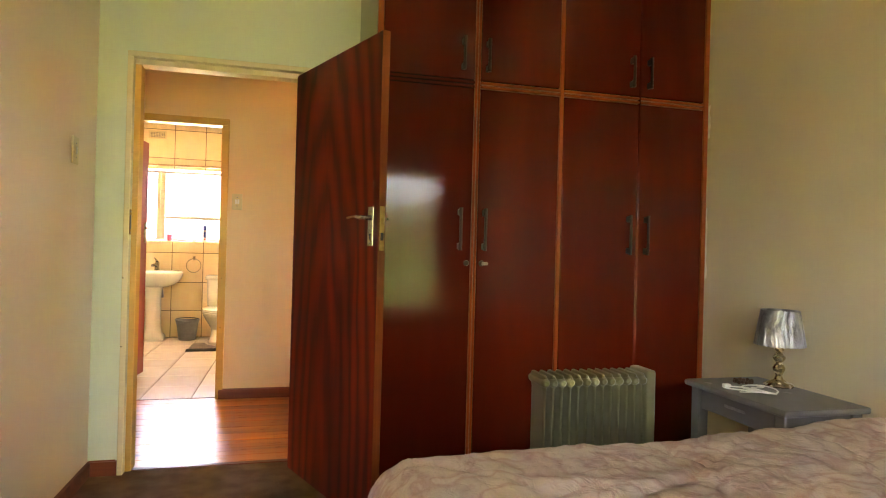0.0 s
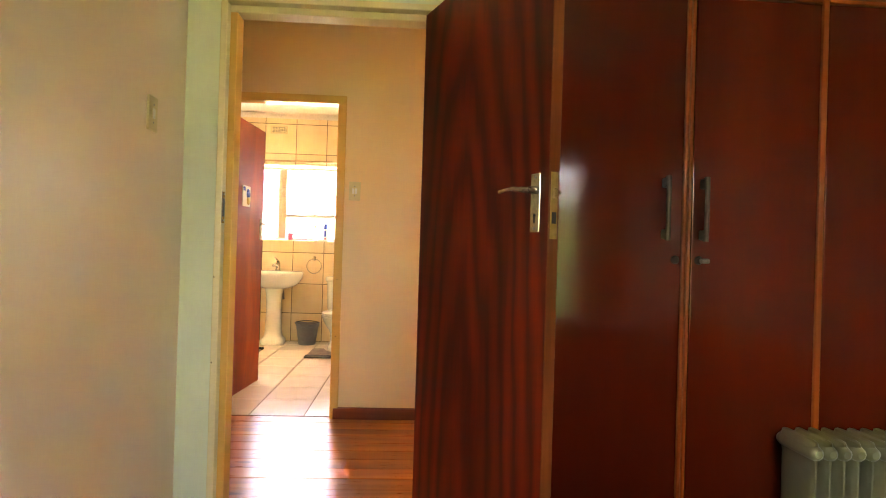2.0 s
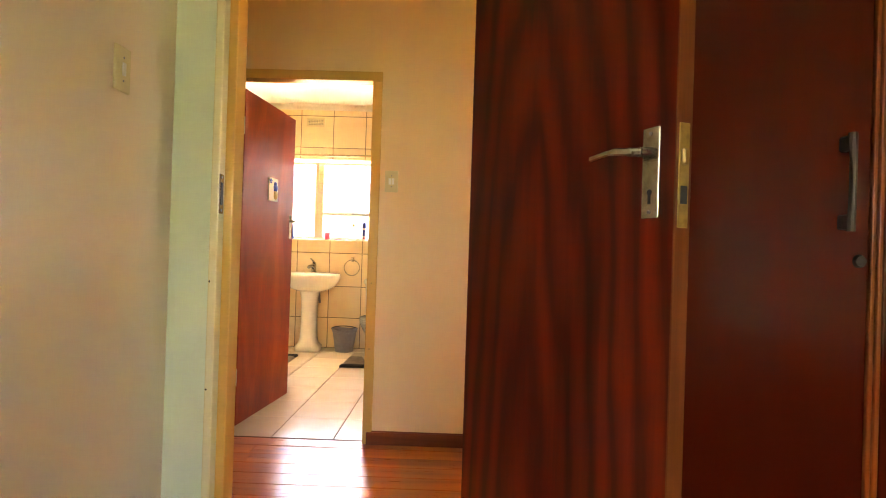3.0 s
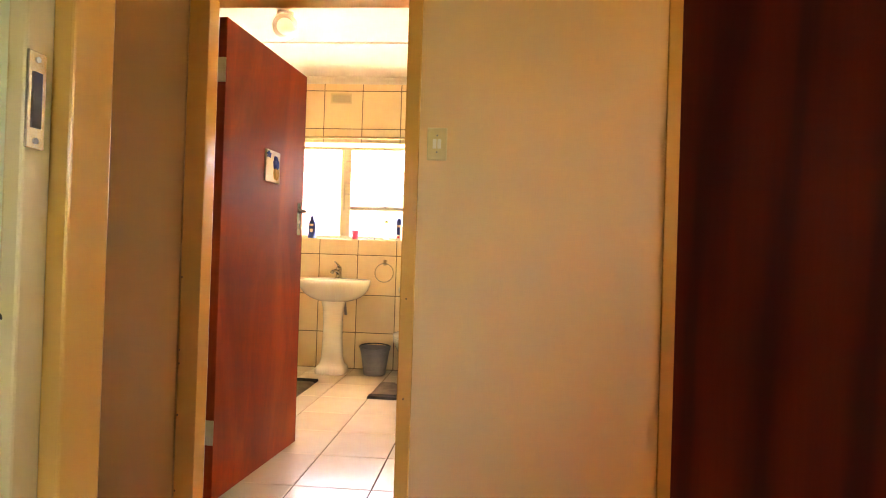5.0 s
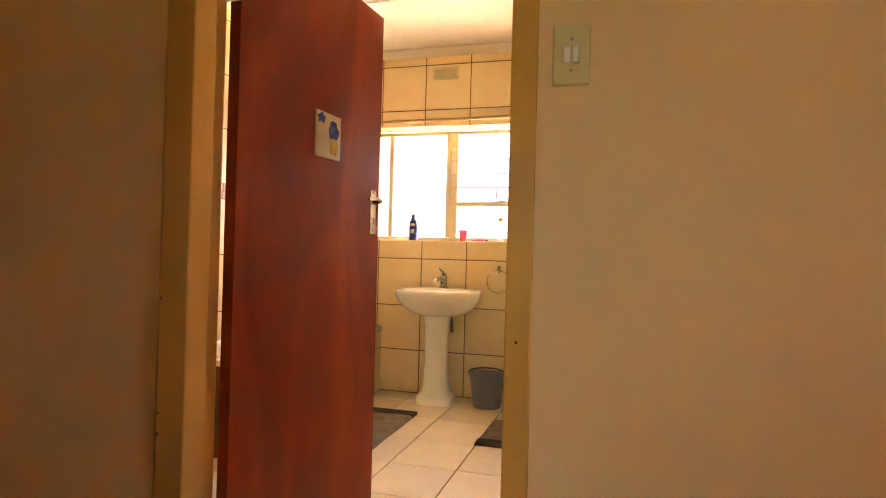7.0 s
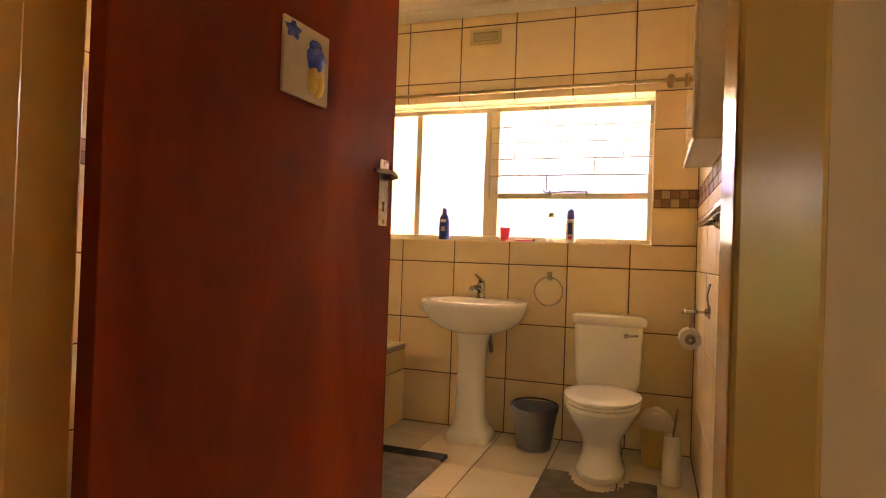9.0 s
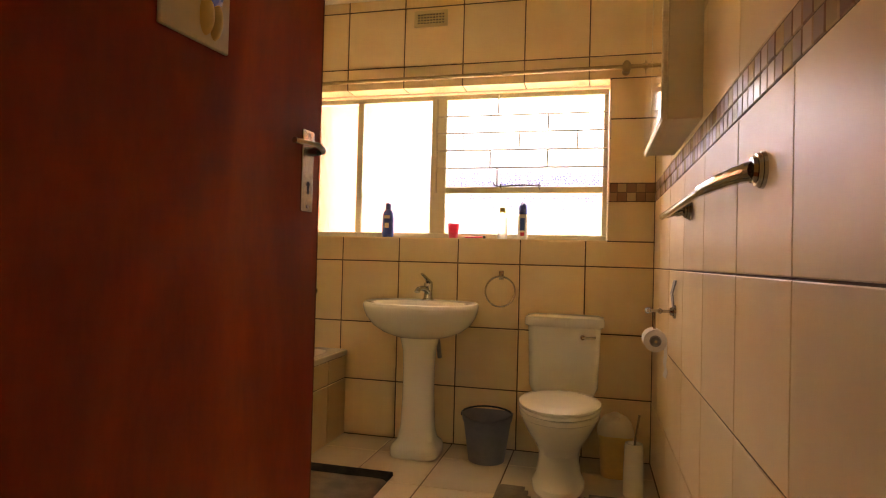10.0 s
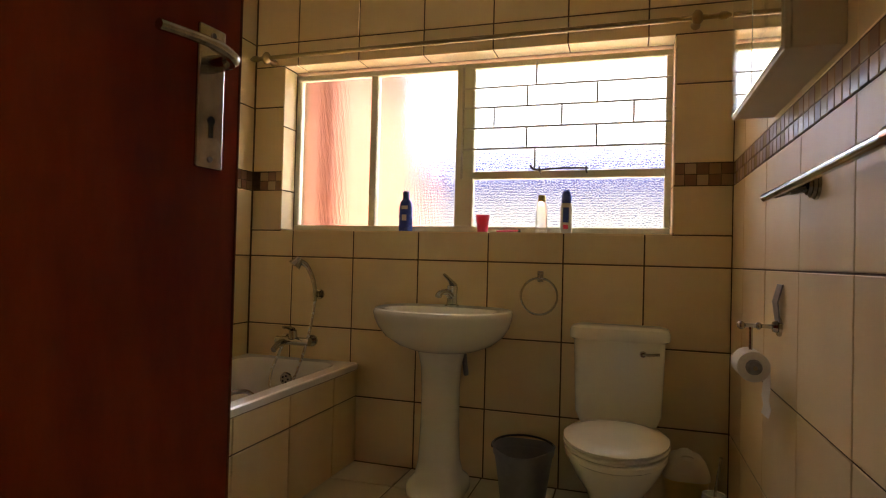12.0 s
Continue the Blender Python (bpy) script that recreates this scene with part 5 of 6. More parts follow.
def lay(parent, origin, u, v, us, vs, mat, holes=(), joint=0.0068, t=0.0075, name="tile", rng=random.Random(3)):
    """Tiles over the grid of lines us, vs in the plane origin + a*u + b*v; the face looks along u x v."""
    o, u, v = Vector(origin), Vector(u), Vector(v)
    n = u.cross(v)
    rot = Matrix((u, v, n)).transposed().to_4x4()
    for a0, a1 in zip(us, us[1:]):
        for b0, b1 in zip(vs, vs[1:]):
            cells = [(a0, a1, b0, b1)]
            for hole in holes:
                nxt = []
                for c in cells:
                    x0, x1, y0, y1 = c
                    hx0, hx1, hy0, hy1 = hole
                    if hx1 <= x0 or hx0 >= x1 or hy1 <= y0 or hy0 >= y1:
                        nxt.append(c)
                        continue
                    if hy0 > y0: nxt.append((x0, x1, y0, hy0))
                    if hy1 < y1: nxt.append((x0, x1, hy1, y1))
                    ya, yb3 = max(y0, hy0), min(y1, hy1)
                    if hx0 > x0: nxt.append((x0, hx0, ya, yb3))
                    if hx1 < x1: nxt.append((hx1, x1, ya, yb3))
                cells = nxt
            for x0, x1, y0, y1 in cells:
                w, h = x1 - x0 - joint, y1 - y0 - joint
                if w < 0.012 or h < 0.012:
                    continue
                m = rng.choice(mat) if isinstance(mat, list) else mat
                ob = new(name, tile_mesh(w, h, t, m, min(0.0022, 0.1 * min(w, h))))
                ob.parent = parent
                ob.matrix_basis = Matrix.Translation(o + u * (x0 + x1) / 2 + v * (y0 + y1) / 2 + n * rng.uniform(-0.0003, 0.0003)) @ rot @ pose(0, 0, 0, rng.uniform(-0.12, 0.12), rng.uniform(-0.12, 0.12), 0)


ZL = [0.0, 0.322, 0.658, 1.014, 1.363]
ZU = [1.459, 1.803, 2.143, 2.483, 2.575]
XN = [-2.767, -2.514, -2.165, -1.816, -1.467, -1.118, -0.769, -0.42]
HOLE = (WX0, WX1, WZ0, WZ1)
# the north wall's tiles face south: u along x, v up
lay(wall_bn, (0, BATH_N, 0), (1, 0, 0), (0, 0, 1), XN, ZL, M_TILE, [HOLE])
lay(wall_bn, (0, BATH_N, 0), (1, 0, 0), (0, 0, 1), XN, ZU, M_TILE, [HOLE])
ME = [-0.42 - 0.048 * i for i in range(49, -1, -1)]
def checker(parent, origin, u, v, us, z0, holes):
    zm = z0 + 0.048
    for k, (a, b) in enumerate(zip(us, us[1:])):
        lay(parent, origin, u, v, [a, b], [z0, zm], M_MOS[2] if (k % 2 == 0) else M_MOS[0 if k % 4 == 1 else 1], holes, 0.0035, name="mosaic_tile")
        lay(parent, origin, u, v, [a, b], [zm, z0 + 0.096], M_MOS[2] if (k % 2) else M_MOS[0 if k % 4 == 0 else 1], holes, 0.0035, name="mosaic_tile")
checker(wall_bn, (0, BATH_N, 0), (1, 0, 0), (0, 0, 1), [x for x in ME if x > -2.77], 1.363, [HOLE])
# east wall: faces west
YE = [-BATH_N, -7.535, -7.145, -6.748, -6.355, -5.945, -5.56, -5.15, -BATH_S]
lay(wall_be, (BATH_R, 0, 0), (0, -1, 0), (0, 0, 1), YE, ZL, M_TILE, joint=0.0045)
lay(wall_be, (BATH_R, 0, 0), (0, -1, 0), (0, 0, 1), YE, ZU, M_TILE, joint=0.0045)
checker(wall_be, (BATH_R, 0, 0), (0, -1, 0), (0, 0, 1), [-BATH_N + 0.048 * i for i in range(60)], 1.363, [])
# west wall: faces east
YWL = [BATH_S + 0.002, 5.0, 5.35, 5.70, 6.05, 6.40, 6.75, 7.10, 7.45, BATH_N]
lay(wall_bw, (BATH_L, 0, 0), (0, 1, 0), (0, 0, 1), YWL, ZL, M_TILE)
lay(wall_bw, (BATH_L, 0, 0), (0, 1, 0), (0, 0, 1), YWL, ZU, M_TILE)
checker(wall_bw, (BATH_L, 0, 0), (0, 1, 0), (0, 0, 1), [BATH_N - 0.048 * i for i in range(60, -1, -1)], 1.363, [])
# south wall: faces north
lay(wall_bs, (0, BATH_S, 0), (-1, 0, 0), (0, 0, 1), [0.42, 0.769, 1.118, 1.467, 1.816, 2.165, 2.514, 2.767], ZL + ZU, M_TILE, [(-TD[1] - 0.002, -TD[0] + 0.002, -1, TD[2] + 0.01)])
# window reveal: sill, head and sides
reveal = structure("window_reveal", boxes((WX0 - 0.001, WX1 + 0.001, 7.79, 7.90, WZ0 - 0.006, WZ0 - 0.004)), M_GROUT, "tiled window reveal")
lay(reveal, (0, 0, WZ0 + 0.0035), (1, 0, 0), (0, 1, 0), [WX0, -2.514, -2.165, -1.816, -1.467, -1.118, -0.769, WX1], [BATH_N - 0.004, YW], M_TILE)
lay(reveal, (0, 0, WZ1 - 0.0035), (-1, 0, 0), (0, 1, 0), [-WX1, 0.769, 1.118, 1.467, 1.816, 2.165, 2.514, -WX0], [BATH_N - 0.004, YW], M_TILE)
lay(reveal, (WX0 + 0.0035, 0, 0), (0, 1, 0), (0, 0, 1), [BATH_N - 0.004, YW], [WZ0 + 0.006, 1.363, 1.70, WZ1 - 0.006], M_TILE)
lay(reveal, (WX1 - 0.0035, 0, 0), (0, -1, 0), (0, 0, 1), [-YW, -BATH_N + 0.004], [WZ0 + 0.006, 1.363, 1.70, WZ1 - 0.006], M_TILE)
# bath front panel: faces east
lay(panel, (bx1 - 0.004, 0, 0), (0, 1, 0), (0, 0, 1), [by0, 6.40, 6.80, 7.165, 7.54, BATH_N - 0.004], [0.0, 0.325, bz - 0.036], M_TILE)
# bathroom floor
lay(bath_floor, (0, 0, 0), (1, 0, 0), (0, 1, 0), [BATH_L, -2.53, -2.18, -1.825, -1.474, -1.127, -0.778, BATH_R], [4.70, 5.115, 5.525, 5.93, 6.315, 6.73, 7.138, 7.54, BATH_N], M_FLOORTILE)

# ---- bedroom ----
# built-in wardrobe
WF = 2.533
ward = thing("wardrobe", "built-in wardrobe of dark mahogany veneer, doors closed", "wardrobe")
part("side_panel", boxes((0.222, 0.243, WF + 0.004, BED_N - 0.001, 0.001, TOP - 0.002)), M_WARD, ward)
part("carcass", boxes((0.244, BED_R - 0.002, WF + 0.024, BED_N - 0.001, 0.001, TOP - 0.002)), M_WARD, ward)
for a, b in ((0.222, 0.247), (0.655, 0.665), (0.669, 0.679), (1.060, 1.078), (1.466, 1.472), (BED_R - 0.026, BED_R - 0.002)):
    part("stile", box(bmesh.new(), a, b, WF - 0.003, WF + 0.023, 0.001, TOP - 0.002, 0.003, 2), M_WARDSTILE if b - a > 0.008 else M_WARD, ward, "lighter stained stile")
COLS = [(0.250, 0.652), (0.682, 1.057), (1.081, 1.4645), (1.4735, BED_R - 0.029)]
for i, (a, b) in enumerate(COLS):
    for z0, z1 in ((1.838, 1.850), (1.856, 1.868)):
        part("rail", box(bmesh.new(), a - 0.002, b + 0.002, WF - 0.002, WF + 0.022, z0, z1, 0.003, 2), M_WARDSTILE if 1 <= i else M_WARD, ward, "stained moulding")
    part("plinth", boxes((a - 0.002, b + 0.002, WF + 0.02, WF + 0.0235, 0.001, 0.07)), M_WARD, ward)
    for k, (z0, z1) in enumerate(((0.07, 1.834), (1.873, TOP - 0.02))):
        dr = part("wardrobe_door", box(bmesh.new(), a, b, WF, WF + 0.021, z0, z1, 0.003, 2), M_WARD, ward)
        hx = {0: b - 0.055, 1: a + 0.027, 2: b - 0.046, 3: a + 0.036}[i]
        hz0, hz1 = (1.125, 1.309) if k == 0 else (1.905, 2.05)
        bm = bmesh.new()
        tube(bm, [(hx, WF - 0.030, hz0), (hx, WF - 0.033, hz0 + 0.05), (hx, WF - 0.033, hz1 - 0.05), (hx, WF - 0.030, hz1)], [0.008, 0.0065, 0.0065, 0.008], 10)
        part("handle", bm, M_BRONZE, dr, "dark bronze bar handle", True)
        for z in (hz0 + 0.018, hz1 - 0.018):
            part("handle_post", box(bmesh.new(), hx - 0.008, hx + 0.008, WF - 0.034, WF, z - 0.014, z + 0.014, 0.003), M_BRONZE, dr, "dark handle post")
        if k == 0 and i < 2:
            kx = b - 0.018 if i == 0 else a + 0.022
            part("key_escutcheon", tube(bmesh.new(), [(kx, WF, 1.07), (kx, WF - 0.007, 1.07)], [0.013, 0.010], 14), M_BRONZE, dr, "bronze keyhole")
            if i == 1:
                part("key", box(bmesh.new(), kx - 0.002, kx + 0.024, WF - 0.022, WF - 0.007, 1.062, 1.076, 0.003), M_STEELDARK, dr, "small steel key")

# plaster flaking beside the wardrobe
rp = random.Random(5)
for z0, z1 in ((1.70, 1.86), (1.02, 1.36)):
    lp = [(BED_R - 0.0008, WF - 0.006 - 0.012 * rp.random(), z0 + (z1 - z0) * k / 8) for k in range(9)] + [(BED_R - 0.0008, WF - 0.001, z1), (BED_R - 0.0008, WF - 0.001, z0)]
    bm = rings(bmesh.new(), [lp, [(x + 0.0007, y, z) for x, y, z in lp]])
    bmesh.ops.recalc_face_normals(bm, faces=bm.faces)
    structure("trim_plaster_flake", bm, M_PLASTER, "bare plaster where paint has flaked")

# oil heater in front of the wardrobe
oh = thing("oil_heater", "sage green finned oil-filled heater by the wardrobe", "heater", (0.0, 0.0, 0.0))
oh.scale = (1, 1, 0.978)
hx0, hx1, hy0, hy1 = 0.914, 1.458, 2.335, 2.475
NF = 13
for i in range(NF):
    x = hx0 + 0.02 + (hx1 - hx0 - 0.085) * i / (NF - 1)
    bm = bmesh.new()
    prof = [(0.0, 0.075), (0.005, 0.072), (0.0055, 0.10), (0.0062, 0.12), (0.0062, 0.54), (0.007, 0.56), (0.014, 0.585), (0.014, 0.608), (0.008, 0.622), (0.0, 0.626)]
    hd = (hy1 - hy0) / 2
    yc = (hy0 + hy1) / 2
    loops = []
    for y, s in ((hy0 + 0.000, 0.35), (hy0 + 0.006, 0.8), (hy0 + 0.018, 1.0), (yc, 1.0), (hy1 - 0.018, 1.0), (hy1 - 0.006, 0.8), (hy1, 0.35)):
        e = 0.012 * (1 - s)
        loops.append([(x - q * s, y, min(max(z, 0.075 + e), 0.626 - e)) for q, z in prof] + [(x + q * s, y, min(max(z, 0.075 + e), 0.626 - e)) for q, z in prof[::-1][1:-1]])
    rings(bm, loops)
    part("fin", bm, M_HEATER, oh, "", True)
    part("fin_barrel", tube(bmesh.new(), [(x, hy0 - 0.010, 0.592), (x, hy0 - 0.004, 0.592), (x, hy0 + 0.006, 0.592), (x, hy1 - 0.006, 0.592), (x, hy1 + 0.004, 0.592), (x, hy1 + 0.010, 0.592)], [0.010, 0.0175, 0.0205, 0.0205, 0.0175, 0.010], 14), M_HEATER, oh, "rounded oil chamber", True)
for z in (0.585, 0.13):
    part("oil_pipe", tube(bmesh.new(), [(hx0 + 0.02, yc, z), (hx1 - 0.06, yc, z)], 0.02, 14), M_HEATER, oh, "", True)
part("control_box", box(bmesh.new(), hx1 - 0.048, hx1, hy0 - 0.002, hy1 + 0.002, 0.075, 0.634, 0.012, 3), M_HEATER, oh, "smooth sage control housing", True)
for x in (hx0 + 0.06, hx1 - 0.10):
    part("foot", box(bmesh.new(), x - 0.02, x + 0.02, hy0 - 0.04, hy1 + 0.04, 0.03, 0.074, 0.006), M_HEATER, oh)
    for y in (hy0 - 0.03, hy1 + 0.03):
        part("castor", tube(bmesh.new(), [(x - 0.011, y, 0.0185), (x + 0.011, y, 0.0185)], 0.018, 14), M_DARKPLASTIC, oh, "black castor")

# nightstand
NZ = 0.642
ns = thing("nightstand", "grey painted bedside table with open shelf and drawer", "bedside table")
nx0, nx1, ny0, ny1 = 1.428, 1.755, 1.60, 2.06
part("tabletop", box(bmesh.new(), nx0 - 0.02, nx1, ny0 - 0.02, ny1 + 0.02, NZ - 0.022, NZ, 0.008, 2), M_GREYPAINT, ns)
for x in (nx0, nx1 - 0.06):
    for y in (ny0, ny1 - 0.045):
        part("leg", box(bmesh.new(), x, x + 0.045, y, y + 0.045, 0.001, NZ - 0.022, 0.004), M_GREYPAINT, ns)
for y in (ny0 + 0.008, ny1 - 0.026):
    part("apron", boxes((nx0 + 0.045, nx1 - 0.06, y, y + 0.018, NZ - 0.11, NZ - 0.022)), M_GREYPAINT, ns)
part("drawer", box(bmesh.new(), nx0 + 0.006, nx0 + 0.024, ny0 + 0.05, ny1 - 0.05, NZ - 0.10, NZ - 0.026, 0.003), M_GREYPAINT, ns)
part("drawer_slot", box(bmesh.new(), nx0 + 0.003, nx0 + 0.0062, (ny0 + ny1) / 2 - 0.05, (ny0 + ny1) / 2 + 0.05, NZ - 0.062, NZ - 0.052, 0.001), M_STEELDARK, ns, "slim recessed drawer pull")
part("shelf", boxes((nx0 + 0.01, nx1 - 0.02, ny0 + 0.01, ny1 - 0.01, 0.20, 0.22)), M_GREYPAINT, ns)
part("back", boxes((nx1 - 0.014, nx1 - 0.004, ny0 + 0.045, ny1 - 0.045, 0.22, NZ - 0.022)), M_GREYPAINT, ns)

# table lamp
lamp = thing("table_lamp", "small table lamp with turned brass base and silver shade", "table lamp", (1.692, 1.905, NZ))
part("base", lathe(bmesh.new(), [(0.050, 0.0005), (0.052, 0.006), (0.046, 0.012), (0.030, 0.018), (0.016, 0.026), (0.011, 0.040), (0.014, 0.050), (0.021, 0.062), (0.022, 0.070), (0.015, 0.082), (0.009, 0.088), (0.014, 0.094), (0.021, 0.104), (0.021, 0.112), (0.013, 0.122), (0.009, 0.130),
                                (0.015, 0.138), (0.016, 0.146), (0.010, 0.155), (0.008, 0.165), (0.010, 0.17), (0.010, 0.185)], seg=24), M_PEWTER, lamp, "turned antique brass base", True)
bm = bmesh.new()
lathe(bm, [(0.087, 0.155), (0.089, 0.157), (0.067, 0.288), (0.065, 0.288), (0.085, 0.158)], seg=36, cap0=False, cap1=False)
part("shade", bm, M_SHADE, lamp, "crinkled silver plastic-wrapped shade", True)
bm = bmesh.new()
for k in range(3):
    a = 2 * math.pi * k / 3
    tube(bm, [(0, 0, 0.184), (0.068 * math.cos(a), 0.068 * math.sin(a), 0.28)], 0.002, 6)
part("shade_holder", bm, M_STEELDARK, lamp)

# cable and beads on the nightstand
cb = thing("charger_cable", "coiled white charger cable lying on the bedside table", "cable")
pts = [(1.53 + 0.05 * math.sin(1.0 * a + 0.4) + 0.035 * math.sin(2.7 * a), 1.845 + 0.055 * math.sin(1.7 * a) + 0.02 * math.cos(3.1 * a), NZ + 0.004 + 0.004 * (0.5 + 0.5 * math.sin(4.3 * a))) for a in (0.30 * i for i in range(38))]
part("cord", tube(bmesh.new(), smooth_line(pts, 3), 0.0026, 6), M_CABLE, cb, "", True)
part("plug", box(bmesh.new(), 1.455, 1.482, 1.905, 1.925, NZ + 0.0005, NZ + 0.014, 0.003), M_CABLE, cb)
bd2 = thing("bead_bracelet", "dark brown bead bracelet lying by the lamp", "bracelet")
for k in range(14):
    a = 2 * math.pi * k / 14
    bm = bmesh.new()
    bmesh.ops.create_uvsphere(bm, u_segments=8, v_segments=6, radius=0.0075, matrix=Matrix.Translation((1.585 + 0.032 * math.cos(a), 1.965 + 0.026 * math.sin(a), NZ + 0.008 + 0.003 * (k % 2))))
    part("bead", bm, M_SHELLS, bd2, "", True)
for x, y in ((1.445, 1.985), (1.63, 1.80)):
    co = thing("coin", "small dull coin on the bedside table", "coin", (x, y, NZ), group="coins")
    part("disc", lathe(bmesh.new(), [(0.013, 0.0005), (0.013, 0.0025)], seg=16), M_STEELDARK, co)

# bed
BT = 0.625
mt = thing("bed", "low double bed base with mattress", "bed")
part("base", box(bmesh.new(), 0.26, BED_R - 0.02, 0.24, 1.42, 0.08, 0.30, 0.02, 2), M_GREYPAINT, mt)
part("mattress", box(bmesh.new(), 0.22, BED_R - 0.02, 0.21, 1.44, 0.302, 0.54, 0.05, 3), M_PAPER, mt)
for x in (0.32, 1.7):
    for y in (0.30, 1.36):
        part("leg", lathe(bmesh.new(), [(0.025, 0.001), (0.03, 0.079)], (x, y, 0), 10), M_DARKPLASTIC, mt)
quilt = thing("quilt", "rumpled pale pink quilted bedspread over the bed", "quilt")


def quilt_point(s, t):
    """s from the foot to the head, t across; the sheet drapes over the foot and the far side."""
    def drape(d, r=0.09):
        # distance past the edge: bends round with radius r, then hangs
        if d <= 0:
            return d, 0.0
        q = r * math.pi / 2
        if d < q:
            a = d / r
            return r * math.sin(a), r * (1 - math.cos(a))
        return r, r + (d - q)
    ex, dx = drape(0.25 - s, 0.16)
    ey, dy = drape(t - 1.42)
    ey2, dy2 = drape(0.23 - t)
    x = 0.25 - ex
    y = 1.42 + ey if t > 0.825 else 0.23 - ey2
    drop = max(dx, dy if t > 0.825 else dy2)
    puff = 0.014 * noise.noise((s * 3.1, t * 3.3, 0.4)) + 0.011 * noise.noise((s * 8.0 + 3 * noise.noise((s, t, 5)), t * 7.0, 2.2)) + 0.007 * noise.noise((s * 24, t * 24, 1))
    # quilting seams in loose curls
    q1 = math.sin(7.0 * s + 2.6 * math.sin(3.1 * t + 0.6) + 1.8 * noise.noise((s * 1.4, t * 1.4, 9)))
    q2 = math.sin(6.2 * t + 2.2 * math.sin(2.7 * s) + 1.6 * noise.noise((s * 1.3, t * 1.3, 4)))
    seam = 0.008 * (math.exp(-(q1 / 0.09) ** 2) + math.exp(-(q2 / 0.09) ** 2))
    lift = puff - seam
    nx2, ny2, nz2 = 0.0, 0.0, 1.0
    if drop > 0.05:
        k = min(1, (drop - 0.05) / 0.06)
        if dx >= max(dy, dy2):
            nx2, nz2 = -k, 1 - k
        else:
            ny2, nz2 = (k if t > 0.825 else -k), 1 - k
    return (x + lift * nx2, y + lift * ny2, BT - drop + lift * nz2 + 0.032 * max(0.0, s - 0.7))


bm = bmesh.new()
ns_, nt = 170, 180
grid = [[bm.verts.new(quilt_point(-0.28 + (BED_R - 0.02 + 0.28) * i / ns_, -0.22 + 2.09 * j / nt)) for j in range(nt + 1)] for i in range(ns_ + 1)]
for i in range(ns_):
    for j in range(nt):
        bm.faces.new((grid[i][j], grid[i + 1][j], grid[i + 1][j + 1], grid[i][j + 1]))
q = part("cover", bm, M_QUILT, quilt, "", True)
so = q.modifiers.new("thickness", "SOLIDIFY")
so.thickness, so.offset = 0.012, -1

# ---- kitchen ----
KF = 7.33
KX = [0.92, 1.376, 1.837, 2.298, 2.76]
for i, (a, b) in enumerate(zip(KX, KX[1:])):
    u = thing("base_cupboard", "orange pine kitchen base cupboard with plain doors", "kitchen cupboard", group="kitchen base cupboards")
    part("body", boxes((a + 0.001, b - 0.001, KF + 0.022, BATH_N - 0.012, 0.06, 0.815)), M_PINE, u)
    part("kick_board", boxes((a + 0.001, b - 0.001, KF + 0.005, KF + 0.024, 0.001, 0.06)), M_SKIRT, u, "darker kick board")
    d = part("door", box(bmesh.new(), a + 0.006, b - 0.006, KF, KF + 0.020, 0.066, 0.806, 0.003, 2), M_PINE, u)
    hx = b - 0.04 if i % 2 == 0 else b - 0.035
    part("handle", tube(bmesh.new(), smooth_line([(hx, KF, 0.555), (hx, KF - 0.025, 0.545), (hx, KF - 0.028, 0.515), (hx, KF - 0.025, 0.485), (hx, KF, 0.475)], 4), 0.006, 8), M_CHROME, d, "chrome bow handle", True)
ct = thing("sink_worktop", "stainless steel sink top over the kitchen cupboards", "worktop")
part("top", box(bmesh.new(), KX[0] - 0.01, KX[-1] + 0.01, KF - 0.02, BATH_N - 0.010, 0.826, 0.876, 0.006, 2), M_STEEL, ct)
part("fascia", boxes((KX[0], KX[-1], KF + 0.002, KF + 0.02, 0.8155, 0.8255)), M_STEELDARK, ct)
tr2 = thing("drying_rack", "dark metal dish tray lying on the sink top", "dish tray", (1.64, 7.56, 0.8765))
part("tray", box(bmesh.new(), -0.16, 0.13, -0.12, 0.12, 0.0, 0.012, 0.004), M_STEELDARK, tr2)
for x in (-0.15, 0.12):
    part("rim", tube(bmesh.new(), [(x, -0.12, 0.016), (x, 0.12, 0.016)], 0.006, 8), M_STEELDARK, tr2)
cbd = thing("chopping_board", "pale chopping board with grey edge propped on the splashback", "chopping board", (2.02, 7.66, 0.8765))
bm = bmesh.new()
rings(bm, [[(x, y + 0.06, z) for x, y, z in [(p[0], 0.0, p[1] + 0.115) for p in [(q2[0], q2[1]) for q2 in rounded(0.36, 0.23, 0.05, 5)]]], [(p[0], 0.080, p[1] + 0.115) for p in rounded(0.36, 0.23, 0.05, 5)]])
bmesh.ops.recalc_face_normals(bm, faces=bm.faces)
part("board", bm, M_SPLASH, cbd)
part("board_edge", tube(bmesh.new(), smooth_line([(-0.182, 0.06, 0.006), (-0.186, 0.06, 0.06), (-0.172, 0.06, 0.12), (-0.186, 0.06, 0.17), (-0.175, 0.06, 0.228)], 5), 0.010, 8), M_GREYPLASTIC, cbd, "dark grey edge", True)
for x in (1.955, 2.11):
    tp2 = thing("pillar_tap", "small chrome pillar tap behind the sink", "tap", (x, 7.60, 0.8765), group="kitchen taps")
    part("tap_body", lathe(bmesh.new(), [(0.02, 0.0), (0.02, 0.008), (0.012, 0.014), (0.012, 0.07), (0.018, 0.078), (0.018, 0.088), (0.006, 0.092)], seg=14), M_CHROME, tp2, "", True)
    part("cross_head", tube(bmesh.new(), [(-0.026, 0, 0.097), (0.026, 0, 0.097)], 0.006, 8), M_CHROME, tp2, "", True)
